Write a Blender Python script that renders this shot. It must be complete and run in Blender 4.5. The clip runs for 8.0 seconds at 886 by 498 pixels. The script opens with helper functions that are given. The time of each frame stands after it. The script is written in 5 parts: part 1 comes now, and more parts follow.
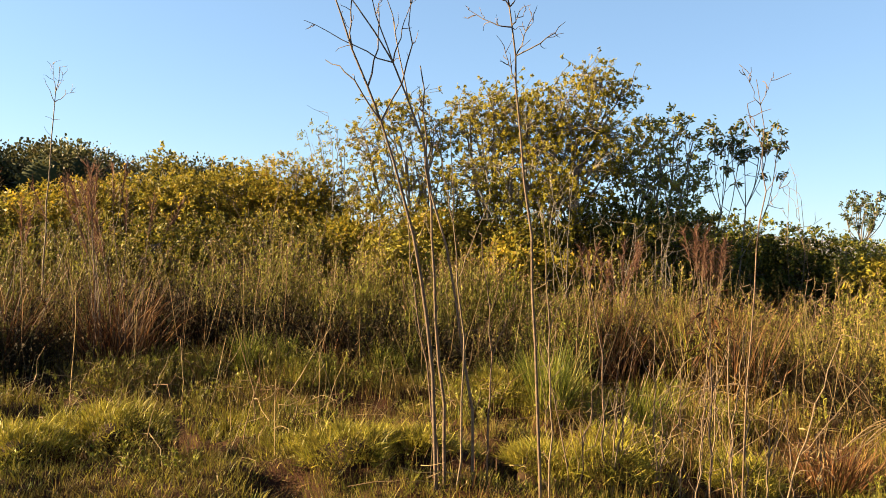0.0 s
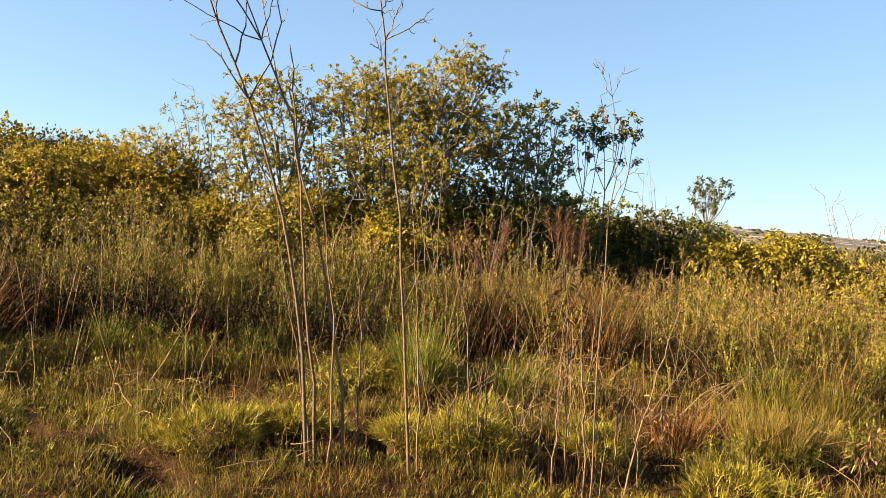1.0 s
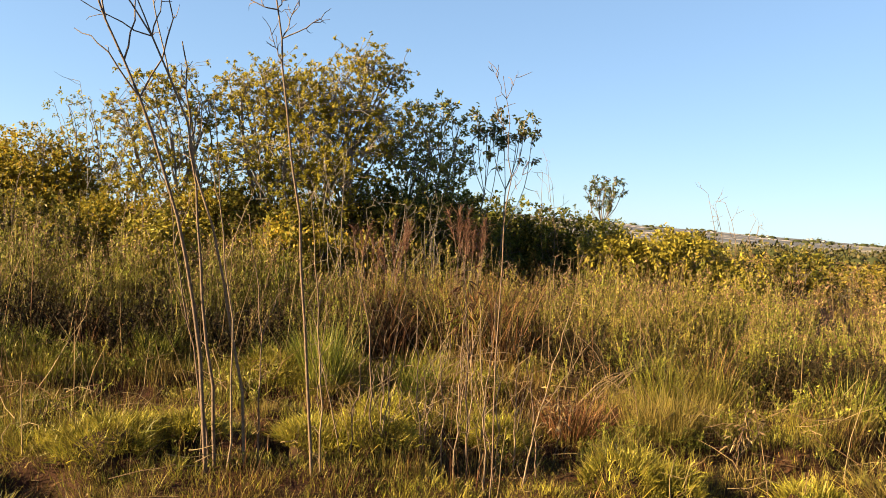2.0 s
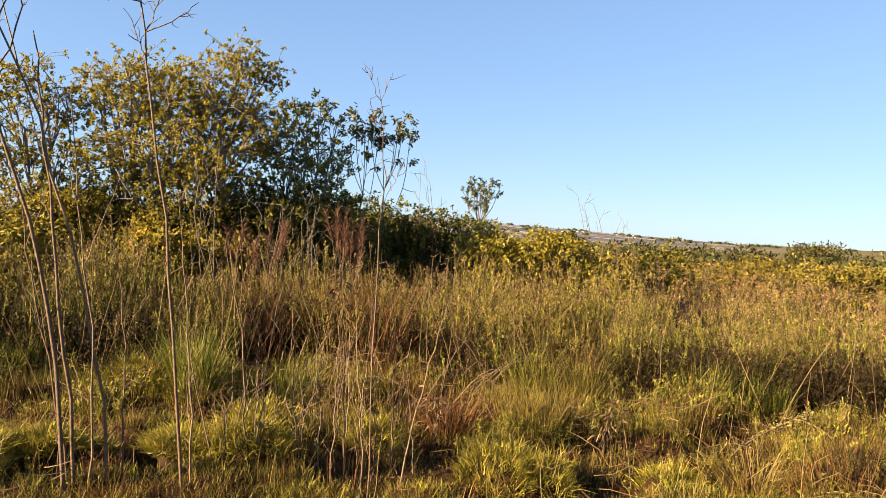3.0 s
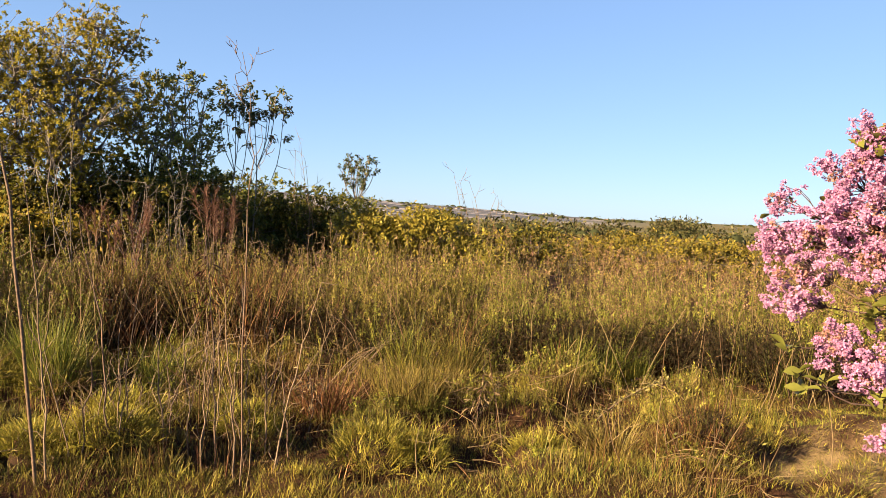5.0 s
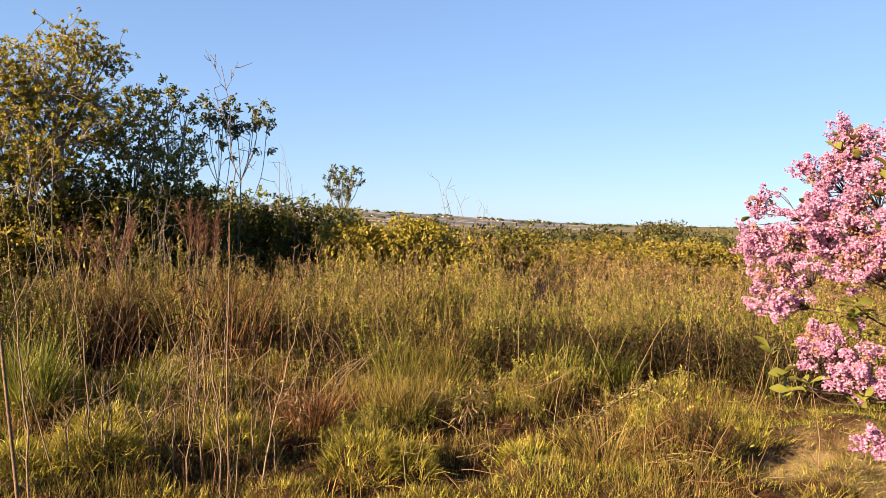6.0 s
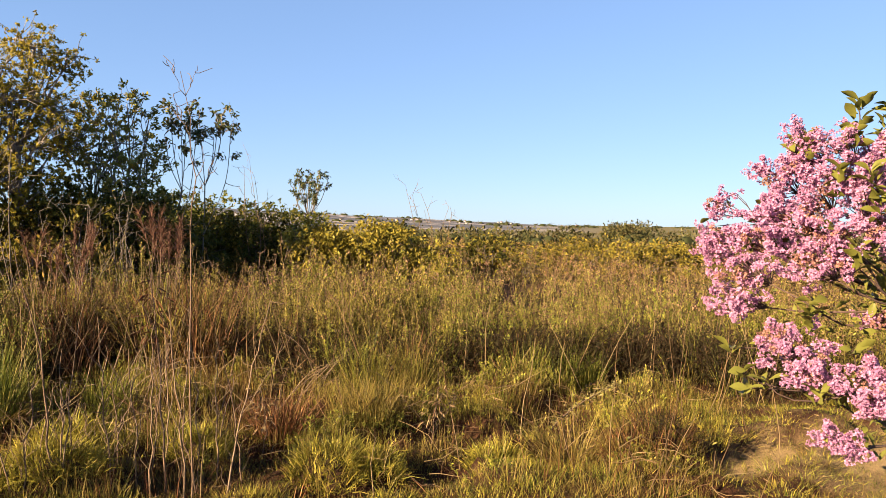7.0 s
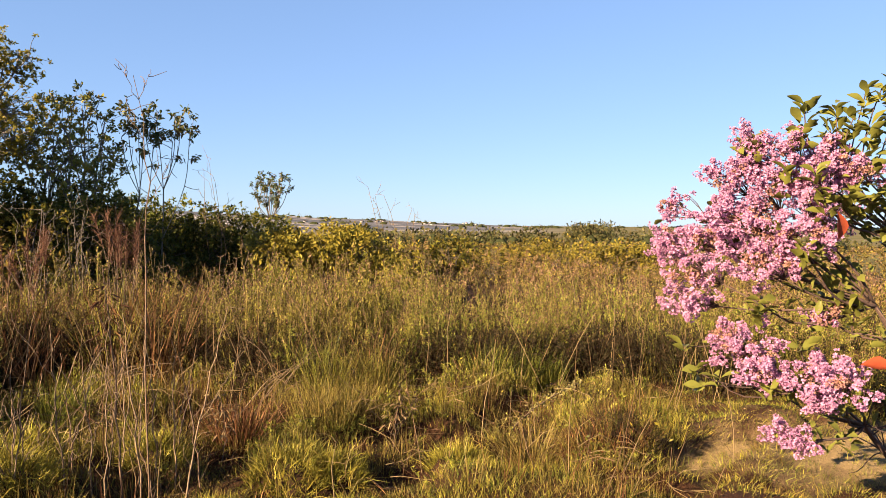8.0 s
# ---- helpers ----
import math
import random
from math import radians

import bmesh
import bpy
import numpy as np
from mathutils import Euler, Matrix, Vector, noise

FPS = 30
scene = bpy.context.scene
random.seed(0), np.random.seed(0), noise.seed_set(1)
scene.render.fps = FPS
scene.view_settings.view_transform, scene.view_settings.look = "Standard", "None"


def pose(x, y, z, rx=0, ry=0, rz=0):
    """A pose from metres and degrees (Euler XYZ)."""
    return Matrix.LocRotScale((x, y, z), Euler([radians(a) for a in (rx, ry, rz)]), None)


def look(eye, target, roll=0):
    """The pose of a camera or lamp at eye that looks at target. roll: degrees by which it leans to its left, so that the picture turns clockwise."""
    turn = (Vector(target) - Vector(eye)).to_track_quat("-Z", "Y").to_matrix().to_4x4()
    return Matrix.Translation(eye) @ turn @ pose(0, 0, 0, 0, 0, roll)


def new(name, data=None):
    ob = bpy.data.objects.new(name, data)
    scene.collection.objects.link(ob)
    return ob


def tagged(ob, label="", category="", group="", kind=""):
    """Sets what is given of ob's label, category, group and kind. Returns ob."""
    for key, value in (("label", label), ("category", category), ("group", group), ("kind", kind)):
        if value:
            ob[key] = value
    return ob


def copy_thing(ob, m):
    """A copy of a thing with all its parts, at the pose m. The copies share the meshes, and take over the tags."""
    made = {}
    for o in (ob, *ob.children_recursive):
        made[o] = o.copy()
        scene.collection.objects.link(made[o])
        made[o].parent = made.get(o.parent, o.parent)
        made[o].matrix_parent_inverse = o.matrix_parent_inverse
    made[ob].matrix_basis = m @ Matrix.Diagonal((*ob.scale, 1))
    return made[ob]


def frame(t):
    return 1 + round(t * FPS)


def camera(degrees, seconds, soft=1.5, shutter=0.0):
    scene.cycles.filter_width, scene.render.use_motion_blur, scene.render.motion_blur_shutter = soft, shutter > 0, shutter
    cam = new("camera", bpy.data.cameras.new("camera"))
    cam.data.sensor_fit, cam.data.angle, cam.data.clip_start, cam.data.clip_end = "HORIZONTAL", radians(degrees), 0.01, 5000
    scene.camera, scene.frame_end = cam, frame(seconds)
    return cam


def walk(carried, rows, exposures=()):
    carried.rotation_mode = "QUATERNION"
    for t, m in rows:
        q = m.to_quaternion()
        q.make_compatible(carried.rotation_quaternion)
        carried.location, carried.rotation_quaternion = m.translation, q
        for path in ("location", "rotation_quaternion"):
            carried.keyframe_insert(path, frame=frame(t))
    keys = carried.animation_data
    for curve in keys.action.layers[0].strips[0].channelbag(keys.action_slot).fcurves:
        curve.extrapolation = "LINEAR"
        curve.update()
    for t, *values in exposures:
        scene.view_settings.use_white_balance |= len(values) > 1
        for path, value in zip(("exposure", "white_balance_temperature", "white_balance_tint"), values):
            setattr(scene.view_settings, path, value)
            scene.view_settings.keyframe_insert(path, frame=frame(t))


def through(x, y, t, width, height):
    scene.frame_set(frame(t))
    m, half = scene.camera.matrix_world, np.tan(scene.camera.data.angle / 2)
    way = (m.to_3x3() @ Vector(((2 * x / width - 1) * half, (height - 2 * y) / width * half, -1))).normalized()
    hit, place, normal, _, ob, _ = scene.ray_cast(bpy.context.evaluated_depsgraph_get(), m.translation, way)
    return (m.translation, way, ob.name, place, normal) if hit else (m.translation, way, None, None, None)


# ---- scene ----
cam = camera(62.0, 8.0, soft=0.75)
PATH = [
    (0, (0.000, 0.000, 1.600), (0.000, 9.997, 1.345), 3.05),
    (0.5, (0.009, -0.047, 1.603), (0.685, 9.923, 1.223), 3.33),
    (1, (0.017, -0.085, 1.605), (1.724, 9.759, 1.181), 3.50),
    (1.5, (0.026, -0.115, 1.608), (2.321, 9.608, 1.173), 3.56),
    (2.8, (0.048, -0.163, 1.616), (4.208, 8.926, 1.334), 2.68),
    (3, (0.052, -0.167, 1.617), (4.498, 8.785, 1.335), 2.93),
    (3.5, (0.060, -0.176, 1.620), (5.330, 8.318, 1.342), 2.91),
    (4, (0.069, -0.182, 1.623), (5.762, 8.024, 1.119), 3.11),
    (4.5, (0.077, -0.186, 1.627), (5.887, 7.935, 1.088), 2.92),
    (5.8, (0.099, -0.196, 1.637), (6.027, 7.847, 1.219), 1.68),
    (6, (0.103, -0.198, 1.638), (6.081, 7.809, 1.244), 1.37),
    (6.5, (0.111, -0.206, 1.643), (6.244, 7.685, 1.280), 1.06),
    (7, (0.120, -0.217, 1.648), (6.430, 7.533, 1.299), 0.73),
    (7.5, (0.128, -0.232, 1.653), (6.556, 7.421, 1.330), 0.56),
    (8, (0.137, -0.253, 1.658), (6.805, 7.192, 1.332), 0.30),
]
walk(cam, [(t, look(eye, target, roll)) for t, eye, target, roll in PATH],
     exposures=[(0.0, 3.03, 6850, 1), (1.5, 2.99, 6850, 1), (3.0, 2.84, 6450, 7), (5.0, 2.77, 6250, 9), (8.0, 2.75, 6230, 11)])

# ---- light: a low warm sun from the west, clear sky ----
SUN_AZ, SUN_EL = -89.0, 22.5
world = bpy.data.worlds.new("sky")
scene.world = world
world.use_nodes = True
wn, wl = world.node_tree.nodes, world.node_tree.links
sky = wn.new("ShaderNodeTexSky")
sky.sky_type, sky.sun_disc = "NISHITA", False
sky.sun_elevation, sky.sun_rotation = radians(SUN_EL), radians(SUN_AZ)
sky.altitude, sky.air_density, sky.dust_density, sky.ozone_density = 900, 1.0, 0.25, 2.0
soften = wn.new("ShaderNodeGamma")
soften.inputs[1].default_value = 0.52
cool = wn.new("ShaderNodeMix")
cool.data_type, cool.blend_type = "RGBA", "MULTIPLY"
cool.inputs[0].default_value, cool.inputs[7].default_value = 1.0, (0.782, 0.962, 1.275, 1)
wl.new(sky.outputs[0], soften.inputs[0])
wl.new(soften.outputs[0], cool.inputs[6])
wl.new(cool.outputs[2], wn["Background"].inputs[0])
wn["Background"].inputs[1].default_value = 0.0474
lamp = bpy.data.lights.new("sun", "SUN")
lamp.energy, lamp.angle, lamp.color = 5.0, radians(0.5), (1.0, 0.735, 0.445)
sun = new("sun", lamp)
sun_way = Vector((math.sin(radians(SUN_AZ)) * math.cos(radians(SUN_EL)),
                  math.cos(radians(SUN_AZ)) * math.cos(radians(SUN_EL)), math.sin(radians(SUN_EL))))
sun.matrix_world = look((0, 0, 30), Vector((0, 0, 30)) - sun_way)


# ---- materials ----
def ramp(nodes, links, fac, colours):
    r = nodes.new("ShaderNodeValToRGB")
    e = r.color_ramp.elements
    while len(e) < len(colours):
        e.new(0.5)
    for i, c in enumerate(colours):
        e[i].position = i / max(1, len(colours) - 1)
        e[i].color = (*c, 1)
    links.new(fac, r.inputs[0])
    return r.outputs[0]


def mix(nodes, links, fac, a, b, mode="MIX"):
    m = nodes.new("ShaderNodeMix")
    m.data_type, m.blend_type = "RGBA", mode
    if isinstance(fac, float):
        m.inputs[0].default_value = fac
    else:
        links.new(fac, m.inputs[0])
    for sock, v in ((m.inputs[6], a), (m.inputs[7], b)):
        if isinstance(v, tuple):
            sock.default_value = (*v, 1)
        else:
            links.new(v, sock)
    return m.outputs[2]


def noise_at(nodes, links, scale, detail=3.0, rough=0.55, coords=None):
    if coords is None:
        coords = nodes.new("ShaderNodeNewGeometry").outputs["Position"]
    n = nodes.new("ShaderNodeTexNoise")
    n.inputs["Scale"].default_value, n.inputs["Detail"].default_value = scale, detail
    n.inputs["Roughness"].default_value = rough
    links.new(coords, n.inputs["Vector"])
    return n.outputs["Fac"]


def stretch(nodes, links, fac, lo, hi):
    m = nodes.new("ShaderNodeMapRange")
    m.inputs[1].default_value, m.inputs[2].default_value = lo, hi
    links.new(fac, m.inputs[0])
    return m.outputs[0]


ALBEDO, GREY = 0.52, 0.023  # leaf and bark colours cut down so shade deepens under raised exposure; GREY adds blue


def plant_material(name, leafs, patches=None, patch_scale=0.5, patch_mix=0.5, through=0.22, rough=0.5, grain=60.0, lean=(0.42, 0.6), plants=0.0, swing=(0.55, 1.5)):
    """Leaf colours by piece, swaying to other colours in patches of the ground, with fine mottling and light that shines through."""
    m = bpy.data.materials.new(name)
    m.use_nodes = True
    n, l = m.node_tree.nodes, m.node_tree.links
    geo = n.new("ShaderNodeNewGeometry")
    leafs, patches = [[(ALBEDO * 1.01 * r, ALBEDO * g, ALBEDO * (b + GREY * (r + g))) for r, g, b in some] for some in (leafs, patches or [])]
    col = ramp(n, l, geo.outputs["Random Per Island"], leafs)
    if patches:
        other = ramp(n, l, geo.outputs["Random Per Island"], patches)
        f = stretch(n, l, noise_at(n, l, patch_scale, 2.0), *lean)
        g = n.new("ShaderNodeMath")
        g.operation = "MULTIPLY"
        g.inputs[1].default_value = patch_mix
        l.new(f, g.inputs[0])
        col = mix(n, l, g.outputs[0], col, other)
    mott = ramp(n, l, noise_at(n, l, grain, 2.0), [(0.62, 0.58, 0.5), (1.0, 1.0, 1.0), (1.25, 1.2, 1.1)])
    col = mix(n, l, 0.6, col, mott, "MULTIPLY")
    if plants:
        # one plant is paler or darker than the next
        tone = stretch(n, l, noise_at(n, l, plants, 1.0), 0.36, 0.64)
        col = mix(n, l, 1.0, col, ramp(n, l, tone, [(swing[0],) * 3, (swing[1],) * 3]), "MULTIPLY")
    p = n["Principled BSDF"]
    l.new(col, p.inputs["Base Color"])
    p.inputs["Roughness"].default_value = rough
    p.inputs["Specular IOR Level"].default_value = 0.09
    if through:
        t = n.new("ShaderNodeBsdfTranslucent")
        l.new(col, t.inputs[0])
        s = n.new("ShaderNodeMixShader")
        s.inputs[0].default_value = through
        l.new(p.outputs[0], s.inputs[1])
        l.new(t.outputs[0], s.inputs[2])
        l.new(s.outputs[0], n["Material Output"].inputs[0])
    return m


def bark_material(name, dark, light, scale=30.0):
    m = bpy.data.materials.new(name)
    m.use_nodes = True
    n, l = m.node_tree.nodes, m.node_tree.links
    a = noise_at(n, l, scale, 5.0, 0.65)
    b = noise_at(n, l, scale * 0.12, 2.0)
    dark, light = [tuple(ALBEDO * v for v in c) for c in (dark, light)]
    col = ramp(n, l, a, [dark, dark, light, light])
    col = mix(n, l, 0.35, col, ramp(n, l, b, [(0.5, 0.45, 0.4), (1.2, 1.15, 1.1)]), "MULTIPLY")
    p = n["Principled BSDF"]
    l.new(col, p.inputs["Base Color"])
    p.inputs["Roughness"].default_value = 0.8
    bump = n.new("ShaderNodeBump")
    bump.inputs["Strength"].default_value, bump.inputs["Distance"].default_value = 0.5, 0.01
    l.new(a, bump.inputs["Height"])
    l.new(bump.outputs[0], p.inputs["Normal"])
    return m


def ground_material():
    m = bpy.data.materials.new("soil_and_litter")
    m.use_nodes = True
    n, l = m.node_tree.nodes, m.node_tree.links
    fine, mid, wide = noise_at(n, l, 45.0, 6.0, 0.7), noise_at(n, l, 4.0, 5.0, 0.6), noise_at(n, l, 0.35, 3.0)
    soil = ramp(n, l, fine, [(0.008, 0.003, 0.0015), (0.026, 0.010, 0.005), (0.06, 0.026, 0.012)])
    litter = ramp(n, l, fine, [(0.012, 0.006, 0.003), (0.035, 0.018, 0.008), (0.085, 0.048, 0.018)])
    col = mix(n, l, stretch(n, l, mid, 0.42, 0.62), soil, litter)
    # pale trodden sand of the track
    sand = ramp(n, l, fine, [(0.06, 0.04, 0.018), (0.19, 0.13, 0.06), (0.30, 0.215, 0.11)])
    at = n.new("ShaderNodeAttribute")
    at.attribute_name = "track"
    add = n.new("ShaderNodeMath")
    add.operation = "ADD"
    l.new(at.outputs["Fac"], add.inputs[0])
    l.new(mid, add.inputs[1])
    col = mix(n, l, stretch(n, l, add.outputs[0], 0.80, 1.35), col, sand)
    # far away: dry greenish scrub and fields
    scrub = ramp(n, l, noise_at(n, l, 0.02, 6.0, 0.6), [(0.03, 0.034, 0.012), (0.065, 0.06, 0.02), (0.10, 0.078, 0.034), (0.055, 0.06, 0.018)])
    far = n.new("ShaderNodeAttribute")
    far.attribute_name = "far"
    col = mix(n, l, far.outputs["Fac"], col, scrub)
    # the far ridge: dry fields, bare earth and woods, haze painted in as blue-grey
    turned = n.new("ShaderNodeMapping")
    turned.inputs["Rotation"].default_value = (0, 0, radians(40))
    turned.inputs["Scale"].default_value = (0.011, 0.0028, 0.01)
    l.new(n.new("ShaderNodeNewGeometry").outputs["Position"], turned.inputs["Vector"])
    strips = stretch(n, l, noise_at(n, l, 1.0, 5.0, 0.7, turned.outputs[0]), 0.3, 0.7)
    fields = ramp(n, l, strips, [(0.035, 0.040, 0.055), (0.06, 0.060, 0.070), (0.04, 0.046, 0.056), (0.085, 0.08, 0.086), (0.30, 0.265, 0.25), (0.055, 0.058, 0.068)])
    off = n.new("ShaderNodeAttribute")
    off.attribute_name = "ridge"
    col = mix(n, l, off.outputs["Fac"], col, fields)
    p = n["Principled BSDF"]
    l.new(col, p.inputs["Base Color"])
    p.inputs["Roughness"].default_value = 0.95
    p.inputs["Specular IOR Level"].default_value = 0.1
    bump = n.new("ShaderNodeBump")
    bump.inputs["Strength"].default_value, bump.inputs["Distance"].default_value = 0.8, 0.03
    l.new(fine, bump.inputs["Height"])
    l.new(bump.outputs[0], p.inputs["Normal"])
    return m


M_GROUND = ground_material()
M_FORB = plant_material("forb_leaves", [(0.075, 0.09, 0.012), (0.188, 0.22, 0.018), (0.282, 0.305, 0.026), (0.132, 0.16, 0.014), (0.32, 0.32, 0.032), (0.207, 0.16, 0.03)],
                        [(0.03, 0.018, 0.008), (0.28, 0.175, 0.036), (0.40, 0.29, 0.05), (0.07, 0.036, 0.015)], 0.45, 0.5, plants=7.0)
M_DRYFORB = plant_material("dry_forb_leaves", [(0.066, 0.045, 0.015), (0.216, 0.175, 0.04), (0.32, 0.27, 0.055), (0.132, 0.09, 0.03), (0.263, 0.25, 0.04)],
                           [(0.06, 0.06, 0.010), (0.22, 0.20, 0.026), (0.33, 0.28, 0.035)], 1.1, 0.6, lean=(0.45, 0.56), plants=7.0)
M_FORB_FAR = plant_material("field_leaves", [(0.03, 0.016, 0.008), (0.24, 0.15, 0.035), (0.14, 0.12, 0.014), (0.06, 0.03, 0.016), (0.40, 0.29, 0.045), (0.09, 0.05, 0.02)],
                            [(0.05, 0.035, 0.012), (0.20, 0.15, 0.022), (0.34, 0.26, 0.03), (0.10, 0.075, 0.016)], 0.25, 0.6, plants=3.0, swing=(0.45, 1.5))
M_STEM = plant_material("forb_stems", [(0.06, 0.036, 0.012), (0.22, 0.185, 0.034), (0.17, 0.17, 0.022), (0.34, 0.26, 0.07), (0.10, 0.05, 0.02)], through=0.05, rough=0.6, plants=7.0)
M_GREEN = plant_material("green_blades", [(0.02, 0.03, 0.006), (0.12, 0.15, 0.014), (0.23, 0.24, 0.022), (0.36, 0.30, 0.06)], through=0.25, rough=0.5, plants=9.0, swing=(0.65, 1.4))
M_LIME = plant_material("sunny_turf_blades", [(0.1, 0.102, 0.014), (0.287, 0.27, 0.022), (0.449, 0.384, 0.031), (0.187, 0.138, 0.022), (0.449, 0.36, 0.054)], through=0.25, rough=0.45, plants=8.0, swing=(0.65, 1.35))
M_SPRIG = plant_material("sprig_leaves", [(0.09, 0.10, 0.014), (0.21, 0.21, 0.02), (0.30, 0.28, 0.028), (0.14, 0.15, 0.016), (0.35, 0.31, 0.035)], through=0.25, rough=0.45, plants=8.0)
M_STRAW = plant_material("straw_blades", [(0.09, 0.055, 0.014), (0.22, 0.16, 0.032), (0.31, 0.235, 0.05), (0.15, 0.125, 0.02)], through=0.2, rough=0.5)
M_SEED = plant_material("pale_seed_heads", [(0.26, 0.21, 0.07), (0.38, 0.32, 0.12), (0.19, 0.18, 0.05)], through=0.2, rough=0.7)
M_RUST = plant_material("rusty_blades", [(0.025, 0.010, 0.005), (0.18, 0.08, 0.028), (0.07, 0.028, 0.014), (0.34, 0.19, 0.06)], through=0.2, rough=0.6, plants=8.0)
# dead growth, coloured dark to carry the shade in gaps between plants
M_SHADEGROWTH = plant_material("shade_dark_undergrowth", [(0.014, 0.009, 0.005), (0.042, 0.026, 0.011), (0.032, 0.033, 0.009), (0.09, 0.052, 0.02)], through=0.0, rough=0.8)
M_MAUVE = plant_material("dry_seed_heads", [(0.08, 0.04, 0.024), (0.22, 0.13, 0.07), (0.31, 0.195, 0.11), (0.14, 0.07, 0.042), (0.35, 0.24, 0.10)], through=0.1, rough=0.6, plants=6.0)
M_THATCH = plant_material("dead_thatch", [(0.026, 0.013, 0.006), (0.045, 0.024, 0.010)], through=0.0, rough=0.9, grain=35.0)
M_PLUME = plant_material("copper_plumes", [(0.15, 0.07, 0.04), (0.25, 0.135, 0.08), (0.09, 0.04, 0.025)], through=0.35, rough=0.6)
M_MIXED = plant_material("meadow_blades", [(0.03, 0.032, 0.006), (0.14, 0.15, 0.014), (0.29, 0.265, 0.024), (0.07, 0.075, 0.009), (0.18, 0.105, 0.024)],
                         [(0.03, 0.013, 0.006), (0.18, 0.085, 0.025), (0.32, 0.20, 0.045), (0.06, 0.027, 0.012)], 0.8, 0.7, plants=8.0, swing=(0.6, 1.5))
M_TREE = plant_material("tree_leaves", [(0.20, 0.185, 0.018), (0.37, 0.31, 0.02), (0.49, 0.39, 0.024), (0.28, 0.255, 0.02), (0.54, 0.40, 0.028)],
                        [(0.12, 0.135, 0.02), (0.19, 0.20, 0.024), (0.27, 0.255, 0.026)], 0.45, 0.5, through=0.5, lean=(0.45, 0.62), plants=3.0, swing=(0.75, 1.2))
M_OLIVE = plant_material("olive_tree_leaves", [(0.15, 0.18, 0.04), (0.26, 0.29, 0.05), (0.38, 0.37, 0.055), (0.54, 0.45, 0.06), (0.36, 0.26, 0.08)], through=0.4, plants=3.0, swing=(0.75, 1.2))
M_DARK = plant_material("dark_shrub_leaves", [(0.06, 0.08, 0.015), (0.11, 0.135, 0.02), (0.18, 0.185, 0.024), (0.31, 0.25, 0.03)], through=0.36, plants=3.0, swing=(0.5, 1.2))
M_YELLOW = plant_material("yellow_shrub_leaves", [(0.31, 0.26, 0.018), (0.40, 0.325, 0.024), (0.22, 0.205, 0.018), (0.36, 0.26, 0.022), (0.10, 0.105, 0.015)],
                          [(0.12, 0.12, 0.015), (0.26, 0.22, 0.02)], 0.9, 0.3, plants=3.5, swing=(0.75, 1.2))
M_LEMON = plant_material("lemon_shrub_leaves", [(0.20, 0.165, 0.015), (0.32, 0.25, 0.02), (0.12, 0.115, 0.014), (0.26, 0.18, 0.018)], through=0.2, plants=2.0, swing=(0.5, 1.2))
M_AMBER = plant_material("amber_shrub_leaves", [(0.36, 0.30, 0.02), (0.56, 0.42, 0.026), (0.24, 0.23, 0.018), (0.52, 0.32, 0.025), (0.10, 0.11, 0.014)],
                         [(0.05, 0.06, 0.013), (0.17, 0.17, 0.018), (0.28, 0.25, 0.02)], 0.8, 0.45, through=0.4, plants=3.5, swing=(0.65, 1.15))
M_OLIVEBUSH = plant_material("olive_shrub_leaves", [(0.08, 0.09, 0.014), (0.17, 0.17, 0.02), (0.27, 0.24, 0.022), (0.34, 0.25, 0.026), (0.11, 0.09, 0.02)], through=0.32, plants=3.5, swing=(0.5, 1.15))
M_SAPLING = plant_material("sapling_leaves", [(0.07, 0.11, 0.04), (0.11, 0.15, 0.045), (0.2, 0.19, 0.05), (0.24, 0.16, 0.07)], through=0.3, rough=0.4)
M_WOODS = plant_material("far_wood_leaves", [(0.06, 0.07, 0.026), (0.10, 0.105, 0.03), (0.15, 0.135, 0.04), (0.13, 0.10, 0.04)], through=0.2, plants=0.5, swing=(0.5, 1.2))
# darker copy of the wood colour, for the shade within the crowns
M_WOODSHADE = plant_material("wood_shade_core", [(0.03, 0.036, 0.012), (0.05, 0.056, 0.016)], through=0.0, rough=0.9, grain=4.0)
M_BLOOM = plant_material("pink_petals", [(0.72, 0.30, 0.55), (0.82, 0.42, 0.68), (0.88, 0.52, 0.76), (0.80, 0.38, 0.56), (0.92, 0.60, 0.82)], through=0.5, rough=0.6, grain=120.0)
M_FADED = plant_material("faded_petals", [(0.40, 0.18, 0.13), (0.56, 0.30, 0.26), (0.46, 0.28, 0.12)], through=0.35, rough=0.7, grain=120.0)
M_ROUNDLEAF = plant_material("leathery_leaves", [(0.08, 0.10, 0.022), (0.14, 0.165, 0.028), (0.20, 0.21, 0.034), (0.27, 0.255, 0.04), (0.22, 0.14, 0.04)], through=0.35, rough=0.4)
M_REDLEAF = plant_material("orange_leaves", [(0.50, 0.085, 0.03), (0.55, 0.13, 0.04)], through=0.35, rough=0.45)
M_BARK = bark_material("grey_brown_bark", (0.07, 0.05, 0.035), (0.22, 0.18, 0.14))
M_PALEBARK = bark_material("pale_grey_bark", (0.16, 0.13, 0.10), (0.36, 0.31, 0.26))
M_STALK = bark_material("dry_stalk", (0.07, 0.036, 0.020), (0.24, 0.15, 0.08), 55.0)
M_PALESTALK = bark_material("bleached_stalk", (0.11, 0.065, 0.035), (0.32, 0.22, 0.12), 55.0)
M_DEADSTEM = plant_material("dead_stems", [(0.08, 0.045, 0.02), (0.22, 0.15, 0.06), (0.34, 0.25, 0.11), (0.15, 0.075, 0.035)], through=0.0, rough=0.6)
M_REDBARK = bark_material("reddish_bark", (0.055, 0.028, 0.020), (0.15, 0.085, 0.06), 60.0)


